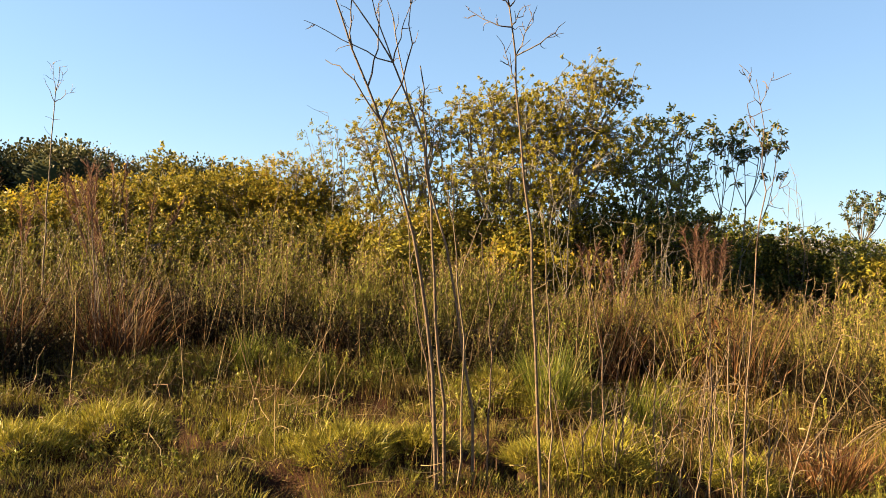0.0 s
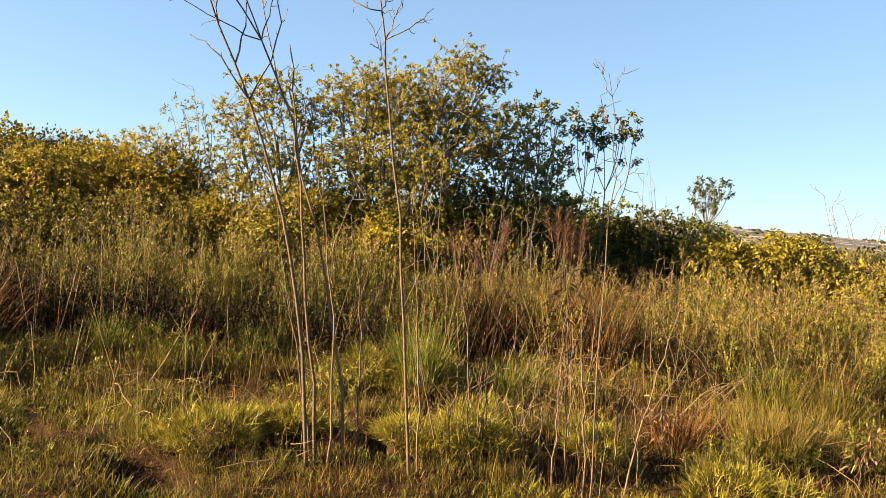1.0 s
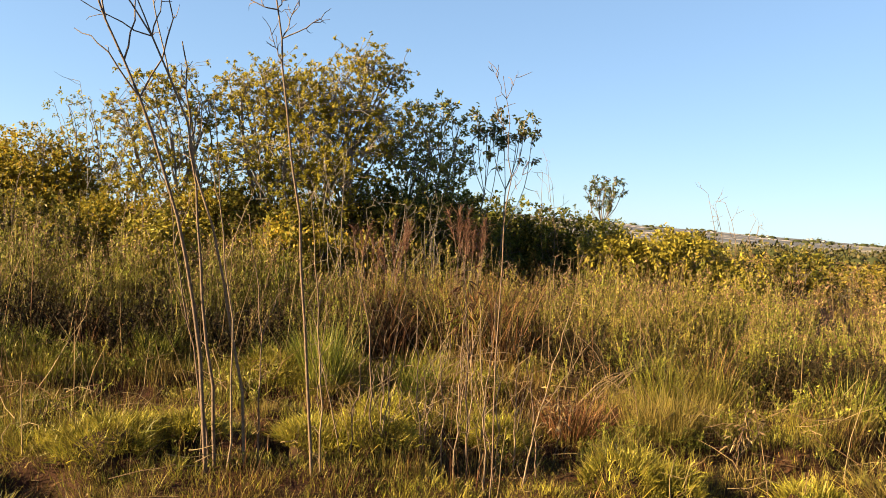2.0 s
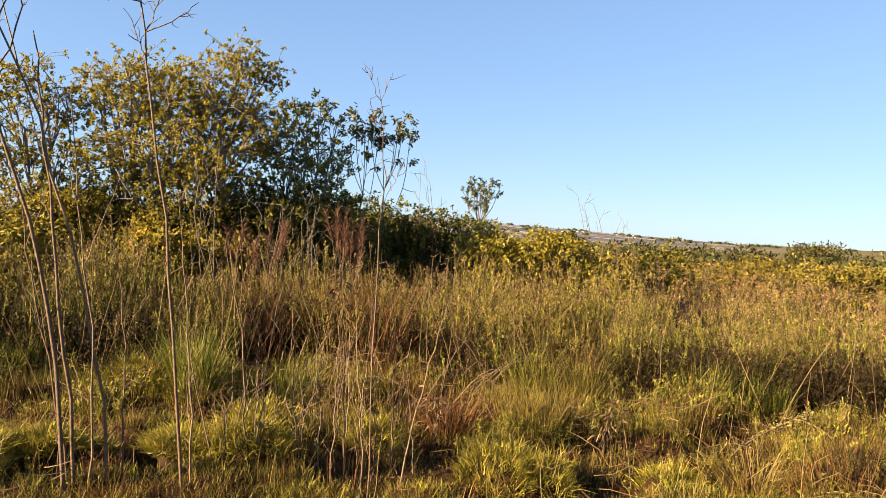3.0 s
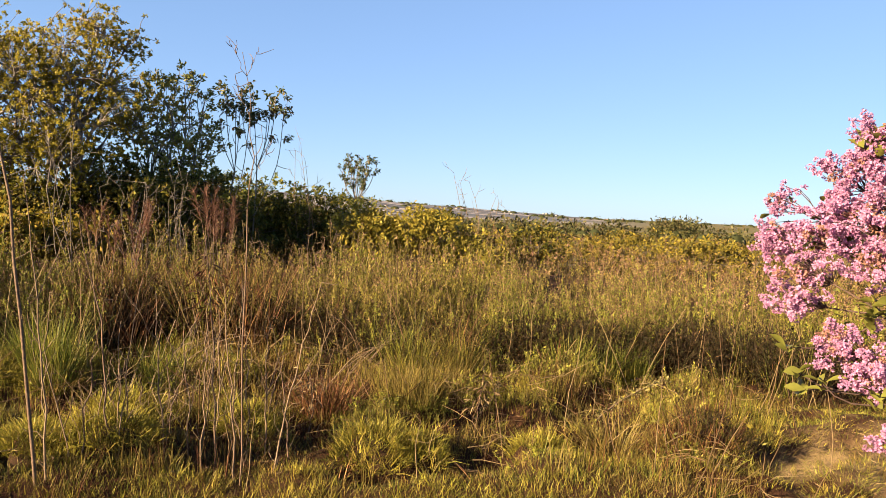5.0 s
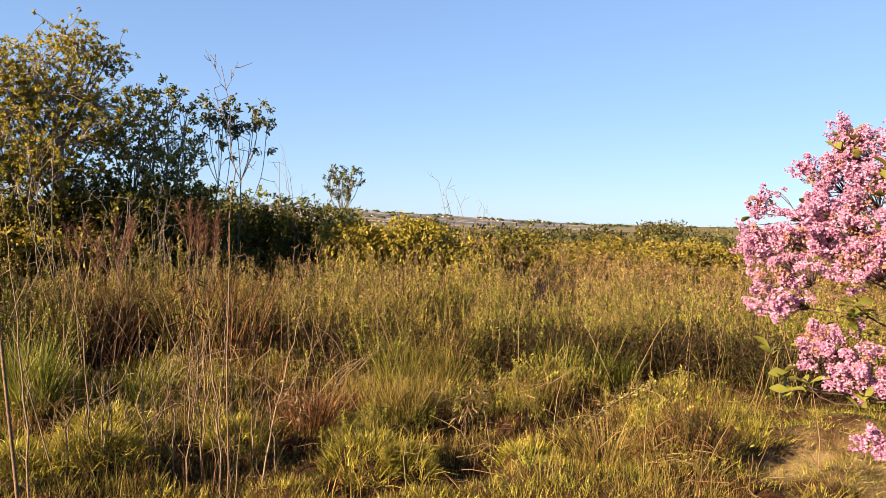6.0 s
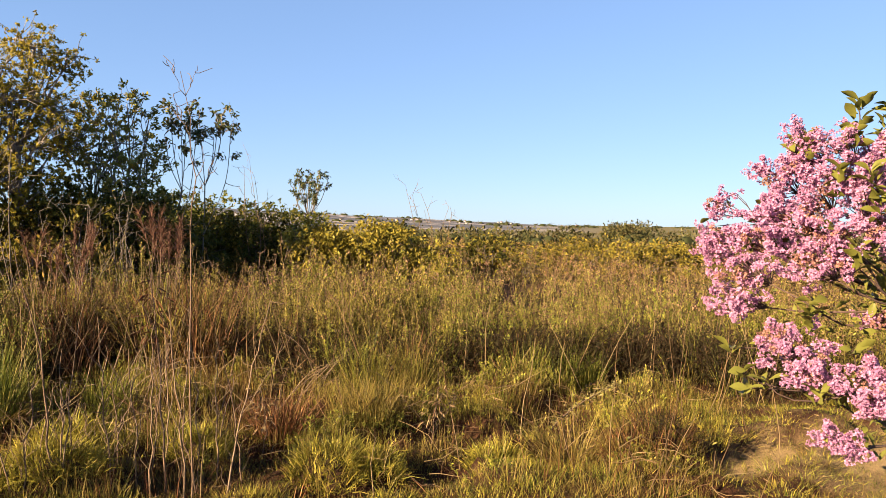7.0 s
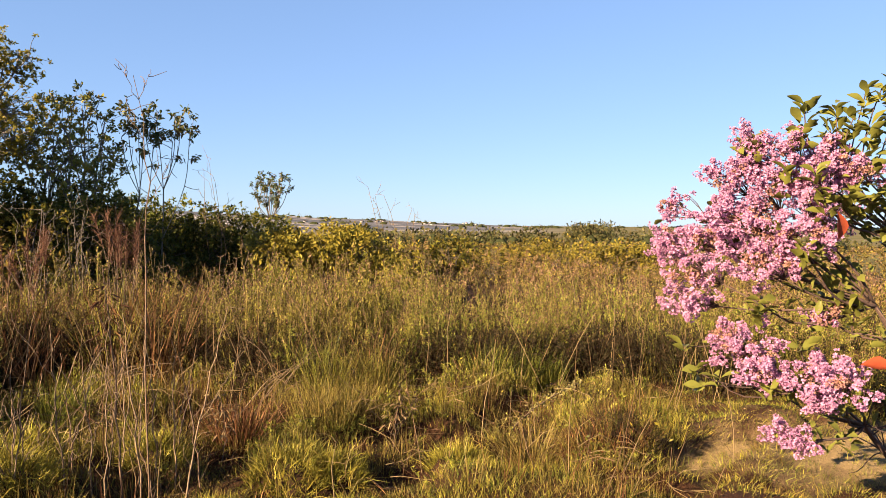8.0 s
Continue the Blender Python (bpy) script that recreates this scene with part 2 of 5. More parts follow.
# ---- mesh building ----
rng = np.random.default_rng(7)
UP = np.array([0.0, 0.0, 1.0])


def unit(a):
    a = np.asarray(a, float)
    return a / np.maximum(np.linalg.norm(a, axis=-1, keepdims=True), 1e-9)


def mesh_of(name, pieces):
    """A mesh from pieces (vertices, quads, material); a material is given once."""
    mats, vs, qs, ms, k = [], [], [], [], 0
    for v, q, m in pieces:
        if not len(q):
            continue
        if m not in mats:
            mats.append(m)
        vs.append(v)
        qs.append(q + k)
        ms.append(np.full(len(q), mats.index(m), np.int32))
        k += len(v)
    v, q, mi = np.concatenate(vs), np.concatenate(qs), np.concatenate(ms)
    me = bpy.data.meshes.new(name)
    me.vertices.add(len(v))
    me.vertices.foreach_set("co", v.astype(np.float32).ravel())
    me.loops.add(q.size)
    me.loops.foreach_set("vertex_index", q.astype(np.int32).ravel())
    me.polygons.add(len(q))
    me.polygons.foreach_set("loop_start", np.arange(0, q.size, 4, dtype=np.int32))
    me.polygons.foreach_set("material_index", mi)
    for m in mats:
        me.materials.append(m)
    me.update(calc_edges=True)
    return me


def joined(items):
    """Several (vertices, quads) as one."""
    vs, qs, k = [], [], 0
    for v, q in items:
        vs.append(v)
        qs.append(q + k)
        k += len(v)
    return np.concatenate(vs), np.concatenate(qs)


def tubes(paths, radii, sides=5):
    """Round tapering rods along paths (n, k, 3), radii (n, k)."""
    paths, radii = np.asarray(paths, float), np.asarray(radii, float)
    n, k, _ = paths.shape
    way = unit(np.gradient(paths, axis=1))
    a = unit(np.cross(way, np.where(np.abs(way[..., 2:3]) > 0.9, [1.0, 0.0, 0.0], UP)))
    b = np.cross(way, a)
    ang = np.arange(sides) * 2 * math.pi / sides
    ring = a[:, :, None] * np.cos(ang)[:, None] + b[:, :, None] * np.sin(ang)[:, None]
    v = paths[:, :, None] + ring * radii[:, :, None, None]
    i, j, s = np.meshgrid(np.arange(n), np.arange(k - 1), np.arange(sides), indexing="ij")
    s2 = (s + 1) % sides
    f = lambda jj, ss: (i * k + jj) * sides + ss
    q = np.stack([f(j, s), f(j, s2), f(j + 1, s2), f(j + 1, s)], -1).reshape(-1, 4)
    return v.reshape(-1, 3), q


def blades(base, tip_way, length, width, droop, k=4):
    """Grass blades that bend over by droop; base (n, 3), tip_way (n, 3), the rest (n,)."""
    n = len(base)
    s = np.linspace(0, 1, k)
    way = unit(tip_way)
    out = unit(np.stack([way[:, 0], way[:, 1], np.zeros(n)], -1) + 1e-6)
    mid = base[:, None] + way[:, None] * (length[:, None] * s)[..., None]
    mid = mid + out[:, None] * (length[:, None] * droop[:, None] * 0.6 * s ** 2)[..., None]
    mid[..., 2] -= length[:, None] * droop[:, None] * 0.55 * s ** 2.5
    side = unit(np.cross(way, out + rng.normal(0, 0.7, (n, 3))))
    w = width[:, None] * np.array([0.8, 1.0, 0.75, 0.12] if k == 4 else np.linspace(1, 0.12, k))
    v = np.stack([mid - side[:, None] * w[..., None] / 2, mid + side[:, None] * w[..., None] / 2], 2).reshape(-1, 3)
    i, j = np.meshgrid(np.arange(n), np.arange(k - 1), indexing="ij")
    b = (i * k + j) * 2
    return v, np.stack([b, b + 1, b + 3, b + 2], -1).reshape(-1, 4)


def leaves(base, way, length, width, blunt=0.5, fold=0.25, droop=0.2):
    """Folded leaves with a midrib: two quads each."""
    n = len(base)
    way = unit(way)
    side = unit(np.cross(way, UP + rng.normal(0, 0.35, (n, 3))))
    up = np.cross(side, way)
    L, W = length[:, None], width[:, None]
    tip = base + way * L - UP * L * droop
    a = base + way * L * 0.35 + up * W * fold
    c = base + way * L * (0.6 + 0.22 * blunt) + up * W * fold * 0.6 - UP * L * droop * 0.5
    w2 = W * (0.3 + 0.2 * blunt)
    v = np.stack([base, a + side * W * 0.45, c + side * w2, tip, c - side * w2, a - side * W * 0.45], 1).reshape(-1, 3)
    i = np.arange(n)[:, None] * 6
    return v, np.concatenate([i + np.array([0, 1, 2, 3]), i + np.array([0, 3, 4, 5])])


def flecks(base, way, length, width):
    """Very small leaves and seed husks: one folded quad each."""
    n = len(base)
    way = unit(way)
    side = unit(np.cross(way, rng.normal(0, 1, (n, 3))))
    L, W = length[:, None], width[:, None]
    mid = base + way * L * 0.5
    nrm = np.cross(side, way)
    v = np.stack([base, mid + side * W / 2 + nrm * W * 0.2, base + way * L, mid - side * W / 2 + nrm * W * 0.2], 1).reshape(-1, 3)
    return v, np.arange(n * 4).reshape(n, 4)


def scattered(variants, spots, turns, sizes, heights=None):
    """Copies of variants, each a list of (vertices, quads, material), laid at spots, as joined pieces."""
    pick = rng.integers(0, len(variants), len(spots))
    out = []
    for k, var in enumerate(variants):
        idx = np.nonzero(pick == k)[0]
        if not len(idx):
            continue
        c, s = np.cos(turns[idx]), np.sin(turns[idx])
        z = sizes[idx] if heights is None else heights[idx]
        for v, q, m in var:
            x = (c[:, None] * v[:, 0] - s[:, None] * v[:, 1]) * sizes[idx, None] + spots[idx, 0:1]
            y = (s[:, None] * v[:, 0] + c[:, None] * v[:, 1]) * sizes[idx, None] + spots[idx, 1:2]
            zz = v[:, 2] * z[:, None] + spots[idx, 2:3]
            vv = np.stack([x, y, zz], -1).reshape(-1, 3)
            qq = (q[None] + (np.arange(len(idx)) * len(v))[:, None, None]).reshape(-1, 4)
            out.append((vv, qq, m))
    return out


def part(name, pieces, parent, label=""):
    ob = new(name, pieces if isinstance(pieces, bpy.types.Mesh) else mesh_of(name, pieces))
    ob.parent = parent
    return tagged(ob, label)


def thing(name, at, label, category, group="", turn=0.0):
    e = new(name)
    e.empty_display_size = 0.1
    e.matrix_world = pose(at[0], at[1], at[2], 0, 0, turn)
    return tagged(e, label, category, group)


def stuff(name, pieces, label, category):
    return tagged(new(name, mesh_of(name, pieces)), label, category, kind="stuff")


# ---- ground ----
def smooth(a, b, x):
    t = np.clip((x - a) / (b - a), 0, 1)
    return t * t * (3 - 2 * t)


def lattice(x, y, seed):
    """Smooth random relief between 0 and 1, one lump to a unit."""
    i, j = np.floor(x), np.floor(y)
    u, v = x - i, y - j
    u, v = u * u * (3 - 2 * u), v * v * (3 - 2 * v)

    def corner(a, b):
        h = np.sin(a * 127.1 + b * 311.7 + seed * 74.7) * 43758.5453
        return h - np.floor(h)

    return (corner(i, j) * (1 - u) + corner(i + 1, j) * u) * (1 - v) + (corner(i, j + 1) * (1 - u) + corner(i + 1, j + 1) * u) * v


# pits sunk and bared to make shaded spots between the hummocks: bearing, distance, radius
PITS = ((-21.1, 5.05, 0.22), (-29.3, 6.2, 0.3), (5.5, 5.4, 0.24), (-15.2, 5.1, 0.16), (-10.2, 4.73, 0.14), (10.4, 5.2, 0.26), (-16.9, 4.65, 0.16), (6.3, 4.26, 0.16), (18.6, 5.4, 0.18),
        (30.8, 5.2, 0.2), (28.0, 4.85, 0.22), (39.6, 4.2, 0.26), (33.9, 4.02, 0.2), (51.6, 5.25, 0.2), (47.6, 5.2, 0.17), (43.0, 4.45, 0.18), (36.5, 4.05, 0.18), (23.6, 5.2, 0.15),
        (49.6, 4.7, 0.28), (44.6, 5.05, 0.2), (54.2, 4.85, 0.22), (48.8, 5.6, 0.2), (-27.3, 5.35, 0.24), (-19.6, 4.7, 0.2), (-26.8, 4.55, 0.16))


def worn(x, y):
    """How far the turf is gone, in the pits."""
    out = np.zeros(np.shape(x))
    for az, d, r in PITS:
        a = radians(az)
        out = np.maximum(out, np.exp(-((np.hypot(x - d * math.sin(a), y - d * math.cos(a)) / r) ** 4)))
    return out


def lumps(x, y):
    """How far the grazed turf stands up in lumps with worn hollows between, 0 to 1."""
    x, y = np.asarray(x, float), np.asarray(y, float)
    a = 0.62 * lattice(x * 2.1 + 0.4 * y, y * 2.6, 3) + 0.38 * lattice(x * 5.2, y * 5.9 + 0.3 * x, 5)
    return smooth(0.30, 0.62, a) * (1 - worn(x, y))


def ground_z(x, y):
    """Height of the land: level near the track, a rise on the north-west, falling away to a wide valley on the east."""
    x, y = np.asarray(x, float), np.asarray(y, float)
    r = np.hypot(x, y)
    rough = smooth(3.5, 4.3, r) * smooth(8.2, 6.6, r) * (1 - smooth(0.02, 0.25, track_at(x, y)))
    rough = rough * (0.15 + 0.85 * smooth(-58, -42, np.degrees(np.arctan2(x, y))) * smooth(88, 72, np.degrees(np.arctan2(x, y))))
    near = (0.14 * lumps(x, y) - 0.09 * worn(x, y)) * rough
    z = near + 3.2 * np.exp(-((x + 42) ** 2 + (y - 62) ** 2) / (2 * 27.0 ** 2))
    z = z - 4.0 * smooth(45, 150, r) * smooth(-60, 40, x)
    z = z + 0.035 * np.sin(x * 1.7 + 0.6) * np.cos(y * 1.3) + 0.012 * np.sin(x * 4.1 + y * 3.3) + 0.008 * np.sin(x * 7.3 - y * 5.9 + 1.1)
    # far ridge with the town
    az = np.degrees(np.arctan2(x, y))
    ridge = 1.0 + 1.5 * np.clip(49 - az, 0, 30) + 1.0 * np.sin(az * 0.9) + 0.6 * np.sin(az * 2.3 + 1)
    return z + ridge * smooth(900, 2300, r) * smooth(2, 14, az)


def track_at(x, y):
    """How trodden the ground is: a bare patch of track beside the flowering shrub."""
    x, y = np.asarray(x, float), np.asarray(y, float)
    a = 0.75 * np.exp(-(((x - 4.95) / 0.45) ** 2 + ((y - 2.25) / 0.13) ** 2))
    b = 0.9 * np.exp(-(((x - 6.1) / 0.8) ** 2 + ((y - 1.55) / 0.3) ** 2))
    b = b + 0.14 * np.exp(-(((x - 5.2) / 0.9) ** 2 + ((y - 1.7) / 0.6) ** 2))
    return np.clip(a + b, 0, 1)


def sandy_at(x, y):
    """Paler, sandier soil on and round the track."""
    return np.clip(track_at(x, y) + 0.42 * np.exp(-(((x - 5.6) / 1.5) ** 2 + ((y - 2.0) / 1.3) ** 2)), 0, 1)


def pt(az, d, z=None):
    a = radians(az)
    x, y = d * math.sin(a), d * math.cos(a)
    return np.array([x, y, float(ground_z(x, y)) if z is None else z])


def build_ground():
    rr = np.concatenate([np.linspace(0.0, 3.6, 9), np.linspace(3.66, 8.4, 80), np.linspace(8.6, 12, 12), np.geomspace(12.4, 4600, 60)])
    th = np.linspace(0, 2 * math.pi, 361)[:-1]
    R, T = np.meshgrid(rr, th, indexing="ij")
    x, y = R * np.sin(T), R * np.cos(T)
    v = np.stack([x, y, ground_z(x, y)], -1).reshape(-1, 3)
    i, j = np.meshgrid(np.arange(len(rr) - 1), np.arange(360), indexing="ij")
    j2 = (j + 1) % 360
    q = np.stack([i * 360 + j, (i + 1) * 360 + j, (i + 1) * 360 + j2, i * 360 + j2], -1).reshape(-1, 4)
    me = mesh_of("ground", [(v, q, M_GROUND)])
    a = me.attributes.new("track", "FLOAT", "POINT")
    a.data.foreach_set("value", sandy_at(v[:, 0], v[:, 1]).astype(np.float32))
    a = me.attributes.new("far", "FLOAT", "POINT")
    a.data.foreach_set("value", smooth(14, 40, np.hypot(v[:, 0], v[:, 1])).astype(np.float32))
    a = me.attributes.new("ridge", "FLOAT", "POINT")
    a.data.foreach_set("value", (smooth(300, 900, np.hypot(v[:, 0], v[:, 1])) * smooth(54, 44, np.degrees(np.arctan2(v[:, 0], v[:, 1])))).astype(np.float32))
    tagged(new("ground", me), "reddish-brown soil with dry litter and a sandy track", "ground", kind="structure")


build_ground()


# ---- plants ----
def bent(a, b, k=6, sag=0.0, wobble=0.03):
    """A wavering path from a to b."""
    a, b = np.asarray(a, float), np.asarray(b, float)
    s = np.linspace(0, 1, k)[:, None]
    p = a + (b - a) * s
    l = np.linalg.norm(b - a)
    off = rng.normal(0, wobble * l, 3) * np.sin(s * math.pi) + rng.normal(0, wobble * l * 0.4, 3) * np.sin(s * 2 * math.pi)
    p = p + off
    p[:, 2] += sag * l * np.sin(s[:, 0] * math.pi)
    return p


def resampled(points, k):
    p = np.array(points, float)
    s = np.linspace(0, len(p) - 1, k)
    i = np.minimum(s.astype(int), len(p) - 2)
    w = (s - i)[:, None]
    path = p[i] * (1 - w) + p[i + 1] * w
    for _ in range(2):
        path[1:-1] = (path[:-2] + 2 * path[1:-1] + path[2:]) / 4
    return path


def rosettes(tips, ways, per, length, width, blunt=0.4, droop=0.25, spread=1.0, simple=False):
    n = len(tips)
    base = np.repeat(tips, per, 0) + rng.normal(0, 0.35 * length, (n * per, 3))
    way = np.repeat(unit(ways), per, 0) * 0.55 + rng.normal(0, 0.62 * spread, (n * per, 3))
    L = length * rng.uniform(0.65, 1.2, n * per)
    if simple:
        way[:, 2] -= droop
        return flecks(base - unit(way) * 0.02, way, L, L * width * rng.uniform(1.1, 1.6, n * per))
    return leaves(base - unit(way) * 0.02, way, L, L * width * rng.uniform(0.8, 1.15, n * per), blunt, 0.22, droop)


def woody(name, base, blobs, count, per, leaf, leaf_mat, bark, label, category, group="", stems=3, girth=0.05, width=0.34, shell=0.55,
          droop=0.25, bare=0.0, reach=0.25, blunt=0.4):
    """A shrub or tree: stems that rise to each lobe of the crown, twigs, and rosettes of leaves on the twigs.
    blobs: lobes of the crown as (x, y, z, radius, flatness) from the base."""
    e = thing(name, base, label, category, group)
    lobes = np.array(blobs, float)
    share = lobes[:, 3] ** 2
    paths, rads = [], []
    stems_at = [np.array([math.cos(a), math.sin(a), 0]) * reach * rng.uniform(0.2, 1) for a in rng.uniform(0, 6.28, stems)]
    limb_of = {}
    for i, b in enumerate(lobes):
        s = stems_at[i % stems]
        p = bent(s - UP * 0.1, b[:3] + rng.normal(0, 0.1 * b[3], 3), 7, 0.04, 0.05)
        r = np.linspace(girth, girth * 0.35, 7) * rng.uniform(0.7, 1.1)
        paths.append(p)
        rads.append(r)
        limb_of[i] = p
    pick = rng.choice(len(lobes), count, p=share / share.sum())
    dirs = unit(rng.normal(0, 1, (count, 3)))
    rad = (shell + (1 - shell) * rng.random(count)) ** 0.8 * rng.uniform(0.8, 1.12, count)
    tips = lobes[pick, :3] + dirs * (lobes[pick, 3] * rad)[:, None] * np.stack([np.ones(count), np.ones(count), lobes[pick, 4]], -1)
    if category == "tree":
        # single sprigs stand out of the crown
        tall = rng.random(count) < 0.07
        tips[tall] += (dirs[tall] * [0.5, 0.5, 0.3] + UP * 0.75) * rng.uniform(0.08, 0.3, (tall.sum(), 1))
        first = np.argsort(~tall, kind="stable")
        tips, dirs, pick = tips[first], dirs[first], pick[first]
    low = tips[:, 2] > 0.12
    tips, dirs, pick = tips[low], dirs[low], pick[low]
    tw, trd = [], []
    mids = {}
    for i, b in enumerate(lobes):
        # boughs from the limb out into the lobe
        m = max(4, int((14 if category == "tree" else 8) * share[i] / share.max()))
        ends = b[:3] + unit(rng.normal(0, 1, (m, 3))) * b[3] * 0.62 * np.array([1, 1, b[4]])
        mids[i] = []
        for c in ends:
            s = limb_of[i][rng.integers(3, 7)]
            p = bent(s, c, 6, 0.05, 0.06)
            tw.append(p)
            trd.append(np.linspace(girth * 0.4, girth * 0.16, 6))
            mids[i] += [p[3], p[4], p[5]]
        mids[i] = np.array(mids[i])
    tp, tr2 = [], []
    for t, k in zip(tips, pick):
        c = mids[k]
        near = c[np.argmin(((c - t) ** 2).sum(1) + 0.05 * rng.random(len(c)))]
        tp.append(bent(near, t, 3, 0.06, 0.05))
        tr2.append(np.linspace(max(girth * 0.13, 0.004), 0.003, 3))
    some = count // 2 if category == "tree" else count // 16
    twigs = tubes(tp[:some], tr2[:some], 3)
    tp = np.array(tp)
    ways = unit(tp[:, 2] - tp[:, 1]) + UP * 0.35
    keep = rng.random(len(tips)) > bare
    for p, r in zip(paths, rads):
        part("stem", [(*tubes([p], [r], 7), bark)], e)
    if category == "shrub":
        twigs = joined([twigs, tubes(tw, trd, 4)])
    else:
        for p, r in zip(tw, trd):
            part("bough", [(*tubes([p], [r], 5), bark)], e)
    tagged(part("twig_spray", [(*twigs, bark)], e), kind="stuff")
    tagged(part("crown", [(*rosettes(tips[keep], ways[keep], per, leaf, width, blunt, droop, 1.0, category in ("shrub", "tree")), leaf_mat)], e), kind="stuff")
    return e


def forb_variants(count, height, stalks, fleck_n, leaf_mat, stem_mat, fleck=0.022, spread=0.12, girth=0.0045, upright=0.75, loose=0.022, tips=None, crowned=False, grass=None):
    """Slender leafy meadow herbs: a few stiff stems, each set with many small leaves and buds towards the top."""
    out = []
    for _ in range(count):
        n = stalks
        base = np.concatenate([rng.normal(0, spread * 0.5, (n, 2)), np.zeros((n, 1))], 1)
        top = base * [2.0, 2.0, 1] + np.concatenate([rng.normal(0, spread, (n, 2)), height * rng.uniform(0.7, 1.08, (n, 1))], 1)
        paths = np.array([bent(a, b, 3, 0, 0.03) for a, b in zip(base, top)])
        st = tubes(paths, np.tile(np.linspace(girth, girth * 0.4, 3), (n, 1)), 3)
        nodes = rng.beta(*((3.4, 1.1) if crowned else (2.2, 1.15)), (n, 7)) * 0.95 + 0.05
        s = np.clip(nodes[np.arange(n)[:, None], rng.integers(0, 7, (n, fleck_n))] + rng.normal(0, 0.022, (n, fleck_n)), 0.03, 1)
        f = s * 2
        i = np.minimum(f.astype(int), 1)
        w = (f - i)[..., None]
        j = np.arange(n)[:, None]
        pos = (paths[j, i] * (1 - w) + paths[j, i + 1] * w).reshape(-1, 3)
        way = rng.normal(0, 0.55, (len(pos), 3)) * [1, 1, 0.6] + UP * upright * 1.35
        off = unit(rng.normal(0, 1, (len(pos), 3))) * rng.uniform(0, loose, (len(pos), 1))
        L = fleck * rng.uniform(0.6, 1.5, len(pos)) * (1.5 - 0.7 * s.ravel())
        lf = flecks(pos + off, way, L * 1.25, L * rng.uniform(0.26, 0.5, len(pos)))
        out.append([(*st, stem_mat), (*lf, leaf_mat)])
        if grass:
            out[-1] += tuft_pieces(9, height * 0.72, spread * 1.3, grass[rng.integers(0, len(grass))], 0.0036, 0.2, 0.12, 3)
        if tips:
            head = np.repeat(paths[:, -1], 9, 0) + rng.normal(0, 0.014, (n * 9, 3)) - UP * rng.uniform(0, 0.09, (n * 9, 1))
            out[-1].append((*flecks(head, rng.normal(0, 0.7, (n * 9, 3)) + UP, fleck * rng.uniform(0.5, 1.1, n * 9), fleck * rng.uniform(0.3, 0.65, n * 9)), tips))
    return out


def tuft_pieces(n, height, radius, mat, width=0.006, droop=0.5, lean=0.5, k=4):
    """A tussock: many blades from a tight base, leaning outwards."""
    a = rng.uniform(0, 2 * math.pi, n)
    r = radius * np.sqrt(rng.random(n))
    base = np.stack([r * np.cos(a), r * np.sin(a), np.full(n, -0.02)], -1)
    out = np.stack([np.cos(a), np.sin(a), np.zeros(n)], -1)
    way = UP + out * (lean * (0.25 + r / radius) * rng.uniform(0.3, 1.1, n))[:, None] + rng.normal(0, 0.13, (n, 3))
    L = height * rng.uniform(0.5, 1.1, n)
    return [(*blades(base, way, L, width * rng.uniform(0.6, 1.3, n), droop * rng.uniform(0.2, 1.3, n), k), mat)]


def area_spots(n, az0, az1, d0, d1, power=1.0):
    """Random places on a sector of ground."""
    az = np.radians(rng.uniform(az0, az1, n))
    u = rng.random(n)
    d = np.sqrt(d0 ** 2 + (d1 ** 2 - d0 ** 2) * u ** power)
    x, y = d * np.sin(az), d * np.cos(az)
    return np.stack([x, y, ground_z(x, y)], -1)


def band_noise(p, scale, seed):
    return np.array([noise.noise((x * scale + seed, y * scale, seed)) for x, y in p[:, :2]])


def field_height(p):
    """The herbs stand highest on the west and get lower towards the track."""
    az = np.degrees(np.arctan2(p[:, 0], p[:, 1]))
    d = np.hypot(p[:, 0], p[:, 1])
    h = 1.24 - 0.12 * smooth(-2, 14, az) - 0.16 * smooth(25, 58, az)
    h = h * (0.62 + 0.38 * smooth(6.2, 8.2, d))
    return h * (1 + 0.22 * band_noise(p, 0.55, 3.0) + 0.16 * band_noise(p, 1.7, 8.0))


def clumped(n, centres, az0, az1, d0, d1, spread, power=0.9):
    """Places gathered in loose clumps, with gaps between."""
    c = area_spots(centres, az0, az1, d0, d1, power)
    p = c[rng.integers(0, centres, n)] + np.concatenate([rng.normal(0, spread, (n, 2)), np.zeros((n, 1))], 1)
    p[:, 2] = ground_z(p[:, 0], p[:, 1])
    return p


# shaded hollows under the herbs, filled with dark-coloured growth: bearing, distance and radius
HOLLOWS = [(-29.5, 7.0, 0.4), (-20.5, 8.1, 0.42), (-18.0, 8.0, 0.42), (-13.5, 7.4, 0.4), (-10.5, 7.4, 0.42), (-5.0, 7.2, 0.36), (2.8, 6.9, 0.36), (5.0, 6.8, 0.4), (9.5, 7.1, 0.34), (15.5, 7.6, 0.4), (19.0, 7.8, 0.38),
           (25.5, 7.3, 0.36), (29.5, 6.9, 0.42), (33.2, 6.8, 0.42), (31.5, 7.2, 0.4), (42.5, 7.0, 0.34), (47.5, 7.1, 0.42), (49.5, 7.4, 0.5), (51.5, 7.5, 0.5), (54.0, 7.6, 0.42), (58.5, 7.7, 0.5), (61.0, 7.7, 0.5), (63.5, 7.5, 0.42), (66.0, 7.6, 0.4)]


